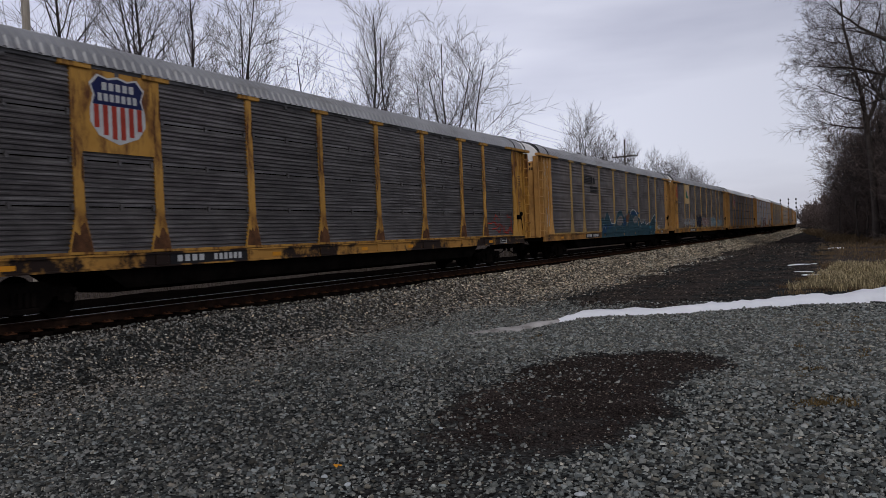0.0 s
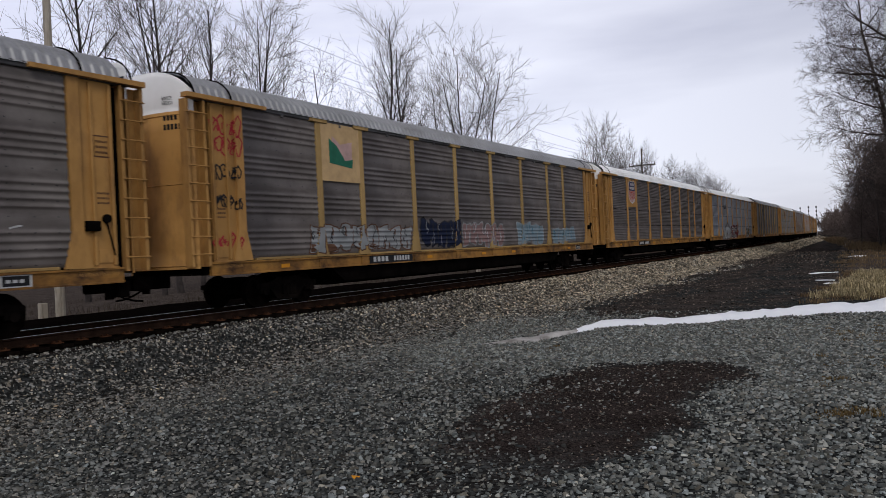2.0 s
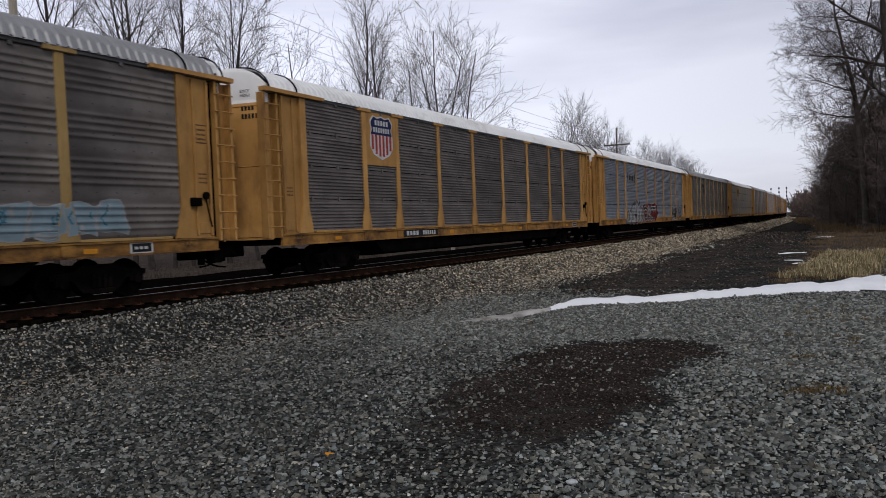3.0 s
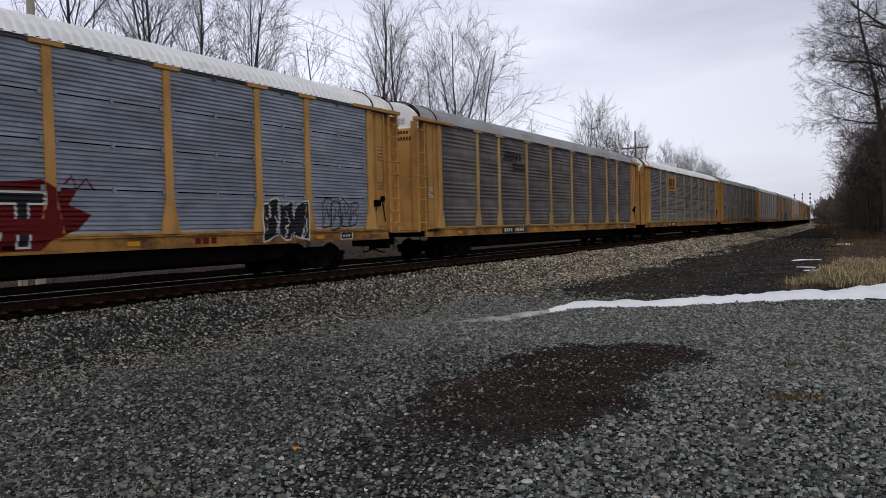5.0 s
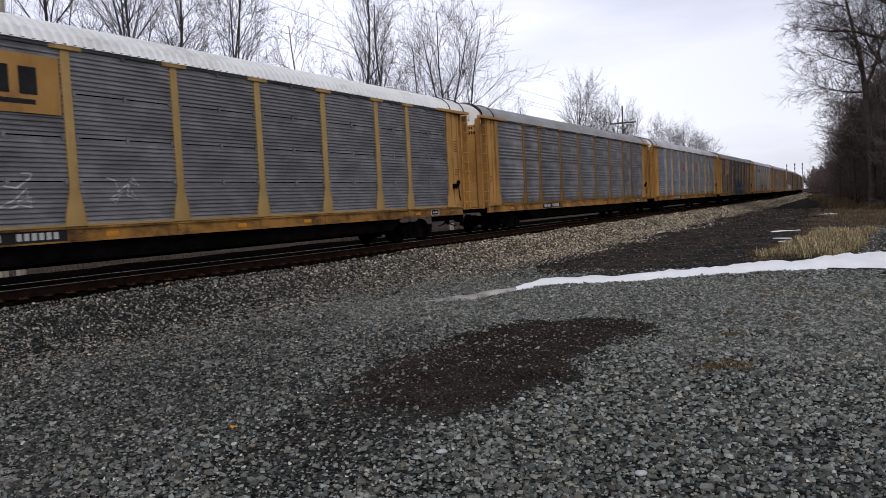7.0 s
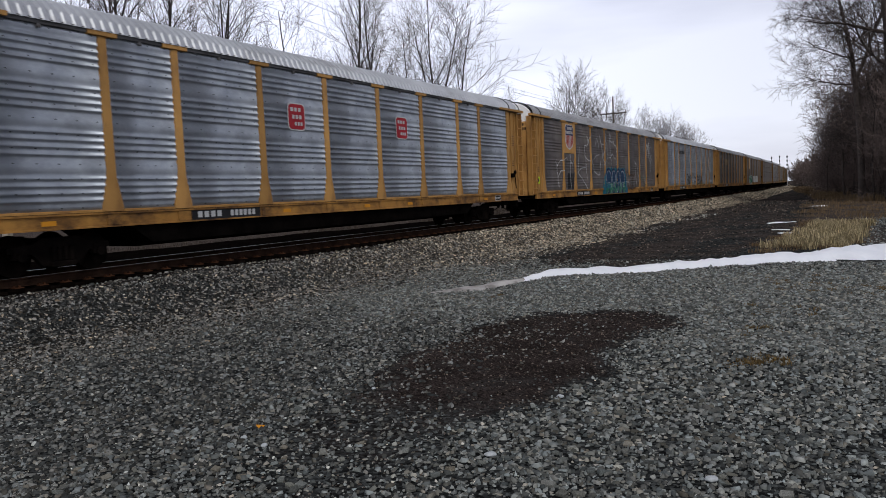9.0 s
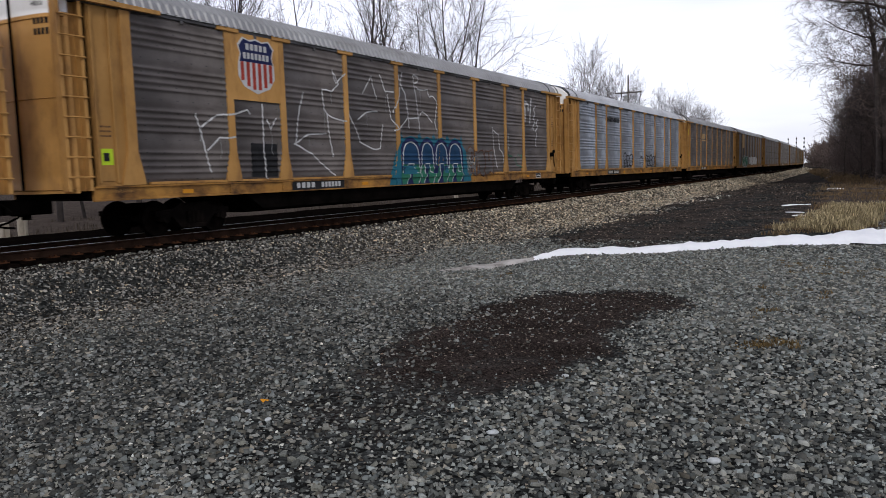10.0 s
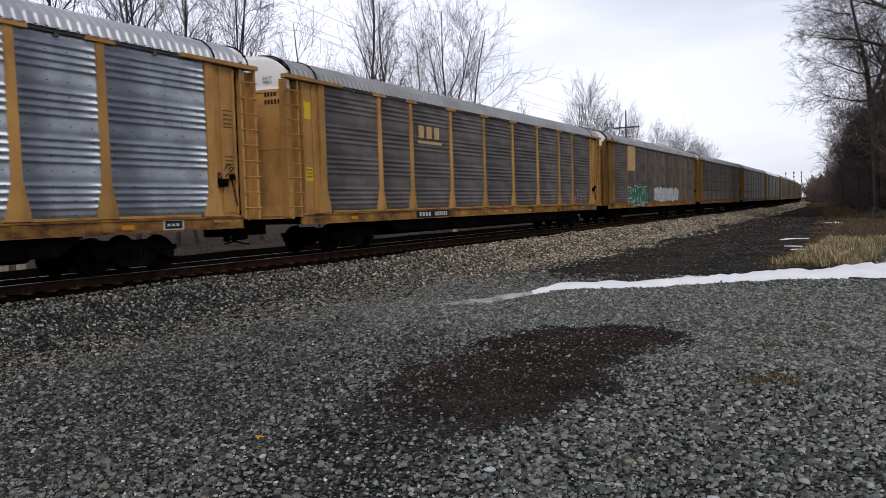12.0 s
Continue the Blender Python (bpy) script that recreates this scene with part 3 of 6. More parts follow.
def strap_mesh():
    pts = [Vector((1.53 * math.sin(math.radians(a)), 0, roof_z(1.52 * math.sin(math.radians(a))) + 0.035)) for a in range(-88, 89, 11)]
    verts, faces = tubes([[(p, 0.022) for p in pts]], 5)
    me = bpy.data.meshes.new("roof_strap")
    me.from_pydata(verts, [], faces)
    me.materials.append(M["under"])
    return me


def end_mesh(mat, low):
    """The curved doors that close a wagon's end, or the white hood above them."""
    bm = bmesh.new()
    n, rows = 16, 8
    grid = []
    for j in range(rows + 1):
        ring = []
        for i in range(n + 1):
            a = -1 + 2 * i / n
            x = 1.40 * math.copysign(abs(math.sin(a * math.pi / 2)), a)
            y = 13.36 + 0.36 * math.cos(a * math.pi / 2)
            top = roof_z(x * 1.05) - 0.01
            z0, z1 = (1.12, 4.80) if low else (4.80, top)
            ring.append(bm.verts.new((x, y, z0 + (z1 - z0) * j / rows)))
        grid.append(ring)
    for a, b in zip(grid, grid[1:]):
        for i in range(n):
            bm.faces.new((a[i], a[i + 1], b[i + 1], b[i]))
    for row in (grid[0], grid[-1]):
        bm.faces.new(row)
    if low:
        for z in (1.2, 3.1, 4.72):
            pts = [(1.41 * math.sin(a * math.pi / 16), 13.365 + 0.36 * math.cos(a * math.pi / 16), z) for a in range(-7, 8)]
            for a, b in zip(pts, pts[1:]):
                rod(bm, a, b, 0.014, 4)
    return to_mesh("end_door" if low else "end_hood", bm, mat, True)


def end_panel_mesh(mat):
    bm = bmesh.new()
    box(bm, 1.36, 1.45, 12.0, 12.98, 1.12, 5.04)
    box(bm, 1.45, 1.50, 12.45, 12.52, 1.30, 5.0, 0.01)
    box(bm, 1.45, 1.50, 12.88, 12.96, 1.30, 5.0, 0.01)
    box(bm, 1.45, 1.47, 12.55, 12.88, 1.35, 1.62, 0.005)
    slab(bm, [(12.1, 1.1), (13.0, 1.1), (13.0, 1.28), (12.1, 1.28)], 1.38, 1.47)
    return to_mesh("end_panel", bm, mat)


def jamb_mesh(mat):
    bm = bmesh.new()
    slab(bm, [(11.80, 1.26), (12.40, 1.26), (12.36, 1.45), (12.22, 2.0), (12.22, 5.04), (11.97, 5.04), (11.97, 2.0), (11.84, 1.45)], 1.43, 1.525)
    return to_mesh("corner_post", bm, mat)


def top_rail_mesh(mat):
    bm = bmesh.new()
    slab(bm, [(11.2, 5.06), (13.72, 5.06), (13.72, 5.17), (11.2, 5.15)], 1.40, 1.62)
    return to_mesh("top_rail", bm, mat)


def ladder_mesh(mat):
    bm = bmesh.new()
    for y in (13.17, 13.66):
        box(bm, 1.30, 1.50, y - 0.012, y + 0.012, 1.16, 5.04)
        box(bm, 1.50, 1.53, y - 0.04, y + 0.04, 1.16, 5.04, 0.006)
    box(bm, 1.28, 1.31, 13.15, 13.68, 1.16, 5.04)
    z = 1.45
    while z < 5.0:
        rod(bm, (1.56, 13.12, z), (1.56, 13.71, z), 0.017, 6)
        for y in (13.14, 13.69):
            rod(bm, (1.50, y, z), (1.57, y, z), 0.016, 5)
        z += 0.41
    return to_mesh("ladder", bm, mat)


def sill_mesh(mat):
    bm = bmesh.new()
    sweep(bm, [(1.40, 0.93), (1.49, 0.93), (1.49, 0.96), (1.47, 0.97), (1.47, 1.20), (1.51, 1.21), (1.51, 1.25), (1.40, 1.25)], -13.1, 13.1)
    for y in BAYS[1:-1]:
        box(bm, 1.47, 1.50, y - 0.16, y + 0.16, 0.97, 1.20, 0.006)
    return to_mesh("side_sill", bm, mat)


def ledge_mesh(mat, y0, y1):
    return to_mesh("ledge", box(bmesh.new(), 1.44, 1.515, y0, y1, 1.255, 1.315, 0.006), mat)


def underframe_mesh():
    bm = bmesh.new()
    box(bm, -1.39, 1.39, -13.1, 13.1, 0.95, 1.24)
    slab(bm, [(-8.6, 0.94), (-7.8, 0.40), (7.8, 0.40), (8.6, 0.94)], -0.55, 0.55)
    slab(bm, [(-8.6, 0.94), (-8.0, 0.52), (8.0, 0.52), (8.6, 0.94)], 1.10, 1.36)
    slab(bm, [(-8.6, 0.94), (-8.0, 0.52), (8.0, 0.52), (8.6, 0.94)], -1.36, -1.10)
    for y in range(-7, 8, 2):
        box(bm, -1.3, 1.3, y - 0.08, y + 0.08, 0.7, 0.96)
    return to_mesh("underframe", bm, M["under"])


# Near-black inner box, coloured so that gaps in the sides read as shade.
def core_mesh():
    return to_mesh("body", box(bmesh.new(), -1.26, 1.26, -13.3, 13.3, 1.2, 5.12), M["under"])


def coupler_mesh():
    bm = bmesh.new()
    box(bm, -0.16, 0.16, 13.2, 13.95, 0.68, 0.98, 0.03)
    slab(bm, [(13.9, 0.70), (14.24, 0.70), (14.24, 0.98), (14.05, 1.0), (13.9, 0.98)], -0.14, 0.12)
    box(bm, 0.5, 0.56, 13.3, 13.5, 0.55, 0.95)
    rod(bm, (-1.3, 13.55, 0.98), (1.3, 13.55, 0.98), 0.02, 5)
    line = [(0.35 + 0.02 * i, 13.3 + 0.2 * i, 0.85 - 0.9 * math.sin(i / 5 * math.pi / 2) * 0.45) for i in range(6)]
    for a, b in zip(line, line[1:]):
        rod(bm, a, b, 0.025, 5)
    rod(bm, (1.3, 13.55, 0.98), (1.42, 13.7, 0.8), 0.018, 5)
    box(bm, 1.05, 1.38, 13.05, 13.3, 0.62, 0.95, 0.02)
    return to_mesh("coupler", bm, M["under"])


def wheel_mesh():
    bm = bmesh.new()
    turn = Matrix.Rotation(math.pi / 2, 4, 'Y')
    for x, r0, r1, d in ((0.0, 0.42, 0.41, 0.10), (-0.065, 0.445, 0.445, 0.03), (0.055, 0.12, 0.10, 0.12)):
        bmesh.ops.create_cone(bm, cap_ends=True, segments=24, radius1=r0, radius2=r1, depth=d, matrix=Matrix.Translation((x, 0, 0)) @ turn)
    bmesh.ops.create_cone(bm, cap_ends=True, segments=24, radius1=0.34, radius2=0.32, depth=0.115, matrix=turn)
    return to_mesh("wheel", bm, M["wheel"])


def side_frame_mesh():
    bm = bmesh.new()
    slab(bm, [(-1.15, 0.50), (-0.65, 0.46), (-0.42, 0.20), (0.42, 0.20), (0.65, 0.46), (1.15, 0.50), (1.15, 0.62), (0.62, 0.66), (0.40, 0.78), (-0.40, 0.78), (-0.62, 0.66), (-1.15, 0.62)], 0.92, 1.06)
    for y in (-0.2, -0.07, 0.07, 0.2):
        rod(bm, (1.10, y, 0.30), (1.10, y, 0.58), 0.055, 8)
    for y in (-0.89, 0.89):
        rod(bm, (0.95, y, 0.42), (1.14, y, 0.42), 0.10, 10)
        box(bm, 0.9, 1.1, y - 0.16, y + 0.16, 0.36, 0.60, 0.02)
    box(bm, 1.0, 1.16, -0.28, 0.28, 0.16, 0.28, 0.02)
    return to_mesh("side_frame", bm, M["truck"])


def add_truck(car, y):
    bm = bmesh.new()
    box(bm, -0.95, 0.95, -0.2, 0.2, 0.45, 0.75, 0.03)
    for a in (-0.89, 0.89):
        rod(bm, (-0.8, a, 0.42), (0.8, a, 0.42), 0.08, 10)
    truck = put("truck", shared("bolster", lambda: to_mesh("truck", bm, M["truck"])), car, m=pose(0, y, 0))
    for turn in (0, 180):
        put("side_frame", shared("side_frame", side_frame_mesh), truck, m=pose(0, 0, 0, 0, 0, turn))
        for a in (-0.89, 0.89):
            put("wheel", shared("wheel", wheel_mesh), truck, m=pose(0, 0, 0, 0, 0, turn) @ pose(0.74, a, 0.42))


def text_mesh(words, size, mat):
    curve = bpy.data.curves.new("lettering", "FONT")
    curve.body, curve.size, curve.extrude, curve.resolution_u = words, size, 0.002, 2
    ob = bpy.data.objects.new("lettering", curve)
    me = bpy.data.meshes.new_from_object(ob)
    me.materials.append(mat)
    bpy.data.objects.remove(ob)
    return me


LAY = 1.500


def decal(name, car, outline, mat, label="", lift=0, x=LAY):
    """A thin flat shape of (y, z) points on a wagon's side."""
    bm = bmesh.new()
    slab(bm, outline, x + lift * 0.005 - 0.004, x + lift * 0.005 + 0.002)
    return part(name, bm, M[mat], car, label)


def rect(y0, y1, z0, z1):
    return [(y0, z0), (y1, z0), (y1, z1), (y0, z1)]


def bars(name, car, y0, y1, z, height, count, mat, lift=1, x=LAY, label=""):
    """A line of marks too small or too private to letter: plain bars, one part each."""
    w = (y1 - y0) / count
    me = shared(("bar", round(w, 3), round(height, 3), mat), lambda: to_mesh("mark", slab(bmesh.new(), rect(0, w * 0.66, 0, height), 0, 0.003), M[mat]))
    for i in range(count):
        put(name, me, car, label, pose(x + lift * 0.005, y0 + i * w, z))


def shield(y, z, w, h):
    pts = [(-0.5, 0.36), (-0.36, 0.5), (-0.18, 0.46), (0, 0.5), (0.18, 0.46), (0.36, 0.5), (0.5, 0.36), (0.44, 0.2), (0.5, 0.0), (0.5, -0.2), (0.36, -0.38), (0.0, -0.5), (-0.36, -0.38), (-0.5, -0.2), (-0.5, 0.0), (-0.44, 0.2)]
    return [(y + a * w, z + b * h) for a, b in pts]


def logo_shield(car, rough=False):
    """A yellow plate with a striped shield."""
    decal("logo_plate", car, rect(-9.0, -7.25, 3.35, 5.06), "yellow_rusty" if rough else "yellow", "yellow steel plate", 0, 1.515)
    decal("logo", car, shield(-8.12, 4.25, 1.33, 1.43), "chalk", "white edge of a shield", 1, 1.518)
    decal("logo_top", car, [(-8.12 + a * 1.24, 4.25 + b * 1.34) for a, b in ((-0.49, 0.07), (-0.44, 0.2), (-0.5, 0.36), (-0.36, 0.5), (-0.18, 0.46), (0, 0.5), (0.18, 0.46), (0.36, 0.5), (0.5, 0.36), (0.44, 0.2), (0.49, 0.07))][::-1], "navy", "dark blue top of a shield", 2, 1.518)
    for i in range(6):
        y = -8.70 + i * 0.208
        drop = 0.30 * abs((i - 2.5) / 2.9) ** 2
        decal("logo_stripe", car, rect(y, y + 0.115, 3.64 + drop, 4.34), "stripe_red", "dull red stripe", 2, 1.518)
    bars("logo_lettering", car, -8.50, -7.68, 4.65, 0.16, 5, "chalk", 3, 1.518)
    bars("logo_lettering", car, -8.60, -7.62, 4.42, 0.16, 7, "chalk", 3, 1.518)


STYLE = {}


def side_x(style, y, z):
    """How far out a wagon's side lies at (y, z): sill, ledge, posts, rolled panels or end panel."""
    if z < 0.965:
        return 1.492
    if z < 1.20:
        return 1.503 if min(abs(y - b) for b in BAYS[1:-1]) <= 0.165 else 1.472
    if z < 1.32:
        return 1.520
    if abs(y) > 11.9:
        return 1.526 if abs(y) < 12.22 else 1.453
    half = 0.105 if z > 2.05 else 0.105 + 0.165 * (2.05 - z) / 0.75
    if min(abs(y - b) for b in BAYS[1:-1]) <= half:
        return 1.522
    return float(np.interp(z, *shared(("profile", style), lambda: tuple(np.array(sorted((q, p) for p, q in ribs(style))).T))))


def spray(name, car, outlines, mat, parent=None, label="", level=0):
    """Sprayed paint that follows a wagon's side: flat (y, z) outlines, cut at every fold of the steel and laid on it."""
    style = STYLE[car.name]
    bm = bmesh.new()
    for line in outlines:
        bm.faces.new([bm.verts.new((0, y, z)) for y, z in line])
    bm.normal_update()
    bmesh.ops.triangulate(bm, faces=list(bm.faces), ngon_method='EAR_CLIP')
    ys, zs = [v.co.y for v in bm.verts], [v.co.z for v in bm.verts]
    cuts = [((0, 0, z), (0, 0, 1)) for z in [0.963, 0.967, 1.199, 1.201, 1.319, 1.321] + [q for _, q in ribs(style)] if min(zs) < z < max(zs)]
    cuts += [((0, b + d, 0), (0, 1, 0)) for b in BAYS[1:-1] for d in (-0.2, -0.168, -0.163, -0.108, -0.104, 0.104, 0.108, 0.163, 0.168, 0.2) if min(ys) < b + d < max(ys)]
    for at, way in cuts:
        bmesh.ops.bisect_plane(bm, geom=bm.verts[:] + bm.edges[:] + bm.faces[:], plane_co=at, plane_no=way, dist=1e-5)
    for v in bm.verts:
        v.co.x = side_x(style, v.co.y, v.co.z) + 0.004 + 0.0025 * level
    bmesh.ops.recalc_face_normals(bm, faces=list(bm.faces))
    return part(name, bm, M[mat], parent or car, label)


def strip(points, r):
    """A line of (y, z) points as a band of quads."""
    sides = []
    for i, p in enumerate(points):
        a, b = points[max(0, i - 1)], points[min(len(points) - 1, i + 1)]
        d = Vector((b[0] - a[0], b[1] - a[1]))
        n = Vector((-d.y, d.x)).normalized() * r if d.length > 1e-6 else Vector((r, 0))
        sides.append(((p[0] + n.x, p[1] + n.y), (p[0] - n.x, p[1] - n.y)))
    return [[a[0], b[0], b[1], a[1]] for a, b in zip(sides, sides[1:])]


def stroke(car, points, r, mat, parent=None, label="sprayed line", level=3, seed=0):
    """One hand-sprayed line, a little unsteady."""
    rng = random.Random(seed + int(points[0][0] * 100))
    fine = []
    for a, b in zip(points, points[1:]):
        n = max(2, int(math.dist(a, b) / 0.22))
        fine += [(a[0] + (b[0] - a[0]) * k / n + rng.uniform(-0.02, 0.02), a[1] + (b[1] - a[1]) * k / n + rng.uniform(-0.02, 0.02)) for k in range(n)]
    fine.append(points[-1])
    return spray("graffiti_stroke", car, strip(fine, r), mat, parent, label, level)


def spray_text(car, words, y, z, size, mat, level, fat=0.0, parent=None, label="", wide=1.0):
    """Sprayed lettering that follows the steel; fat swells the letters."""
    curve = bpy.data.curves.new("lettering", "FONT")
    curve.body, curve.size, curve.resolution_u, curve.offset = words, size, 2, fat
    ob = bpy.data.objects.new("lettering", curve)
    me = bpy.data.meshes.new_from_object(ob)
    outlines = [[(y + me.vertices[i].co.x * wide, z + me.vertices[i].co.y) for i in p.vertices] for p in me.polygons]
    bpy.data.objects.remove(ob)
    return spray("graffiti_word", car, outlines, mat, parent, label, level)


def graffiti(car, y0, y1, z0, z1, letters, fill, outline, accent, seed):
    """Sprayed letters like blocks with rounded corners: a rim, a coloured body cut by slots, light strokes."""
    rng = random.Random(seed)
    w = (y1 - y0) / letters
    for i in range(letters):
        cy, cz = y0 + w * (i + 0.5), (z0 + z1) / 2 + rng.uniform(-0.05, 0.05)
        h, lean = (z1 - z0) * rng.uniform(0.42, 0.5), rng.uniform(-0.18, 0.18)
        shape = []
        lobes, phase = rng.choice((3, 4, 5)), rng.uniform(0, 6)
        for k in range(20):
            a = 2 * math.pi * k / 20
            r = 1 + 0.14 * math.sin(lobes * a + phase) + rng.uniform(-0.06, 0.06)
            c, d = math.cos(a), math.sin(a)
            sy, sz = math.copysign(abs(c) ** 0.45, c) * r * w * 0.46, math.copysign(abs(d) ** 0.45, d) * r * h * 0.9
            shape.append((cy + sy + lean * sz, cz + sz))
        piece = spray("graffiti_letter", car, [[(cy + (p - cy) * 1.16, cz + (q - cz) * 1.1) for p, q in shape]], outline, None, "sprayed graffiti letter with a rim", 0.2 * (i % 3))
        spray("graffiti_fill", car, [shape], fill, piece, "coloured graffiti body", 1 + 0.2 * (i % 3))
        slot = cy + rng.uniform(-0.12, 0.12) * w
        foot = rng.random() < 0.5
        za, zb = (cz - h * 0.9, cz - h * rng.uniform(0.1, 0.4)) if foot else (cz + h * rng.uniform(0.0, 0.4), cz + h * 0.75)
        spray("graffiti_slot", car, [[(slot - 0.07 * w, za), (slot + 0.07 * w, za), (slot + 0.05 * w, zb), (slot - 0.05 * w, zb)]], outline, piece, "gap in a graffiti letter", 2)
        for _ in range(2):
            y, z = cy + rng.uniform(-0.35, 0.35) * w, cz + rng.uniform(-0.6, 0.6) * h
            run = rng.uniform(0.3, 0.9) * h
            bow = rng.uniform(-0.2, 0.2) * w
            stroke(car, [(y + bow * math.sin(k * math.pi / 4) , z - run / 2 + run * k / 4) for k in range(5)], rng.uniform(0.012, 0.022), accent, piece, "sprayed line", 2.6)


def graffiti_field(car):
    """A long teal field with leaping backs, a pale rim along its upper edge, and two eye shapes in it."""
    top = [(-4.2, 2.05), (-3.7, 2.15), (-3.5, 1.95), (-3.2, 2.2), (-2.9, 2.5), (-2.5, 2.2), (-2.0, 1.75), (-1.5, 1.72), (-1.1, 2.0), (-0.7, 2.45), (-0.3, 2.6), (0.1, 2.6), (0.35, 2.4), (0.7, 2.1), (1.2, 2.35), (1.6, 2.5), (2.0, 2.6), (2.15, 2.35), (2.35, 2.55), (2.75, 2.68), (3.3, 2.62), (3.9, 2.35), (4.4, 2.0), (4.9, 1.72), (5.6, 1.85), (5.75, 2.0), (6.1, 1.62), (6.7, 1.75), (7.5, 1.85), (8.1, 2.15), (8.75, 2.4), (8.85, 2.2), (8.7, 2.0), (8.95, 1.95), (8.8, 1.5), (8.6, 0.97)]
    piece = spray("graffiti_field", car, [[(-4.2, 0.932), (8.6, 0.932)] + top[:-1][::-1]], "teal", None, "dark teal sprayed graffiti field", 0)
    stroke(car, top[5:9], 0.02, "pale", piece, "pale sprayed edge", 1.4)
    stroke(car, top[7:12], 0.016, "dull", piece, "pale sprayed edge", 1.4, 3)
    stroke(car, top[17:], 0.022, "pale", piece, "pale sprayed edge", 1.4, 5)
    for y0, y1, z0, z1, mat, k in ((-0.9, 0.35, 1.55, 2.25, "panel_brown", 1), (2.85, 4.0, 1.75, 2.25, "panel_brown", 2), (1.1, 1.95, 1.8, 2.45, "brown", 3), (-2.6, -1.9, 1.3, 1.8, "deep_blue", 4), (2.2, 4.3, 2.3, 2.55, "deep_blue", 5), (0.45, 1.1, 1.5, 2.1, "deep_blue", 6), (4.5, 5.6, 1.35, 1.6, "sky_blue", 7), (6.2, 8.2, 1.36, 1.55, "sky_blue", 8), (-4.0, -3.0, 1.2, 1.7, "deep_blue", 9)):
        cy, cz = (y0 + y1) / 2, (z0 + z1) / 2
        oval = [(cy + (y1 - y0) / 2 * math.cos(a) + 0.18 * math.sin(a), cz + (z1 - z0) / 2 * math.sin(a)) for a in np.linspace(0, 5.9, 16)]
        spray("graffiti_fill", car, [oval], mat, piece, "patch of another sprayed colour", 1 + 0.04 * k)
        if k < 4:
            stroke(car, oval + oval[:1], 0.013, "dull", piece, "pale sprayed ring", 2)
    for line in ([(0.0, 1.35), (0.25, 1.6), (0.55, 1.95)], [(0.6, 1.35), (0.5, 1.15), (0.7, 0.98)], [(2.2, 2.5), (2.6, 2.1), (3.0, 1.9)], [(3.1, 2.2), (3.25, 1.95), (3.6, 1.85), (3.8, 2.0)], [(4.3, 1.55), (4.6, 1.5), (4.75, 1.6), (4.3, 1.6)], [(7.5, 1.0), (7.6, 1.25), (7.75, 1.1), (7.6, 0.98)], [(-0.6, 1.8), (-0.3, 2.0), (-0.1, 1.8), (-0.4, 1.65)], [(-3.9, 1.45), (-3.6, 1.8), (-3.3, 1.4)]):
        stroke(car, line, 0.015, "dull", piece, "pale sprayed line", 2.2)


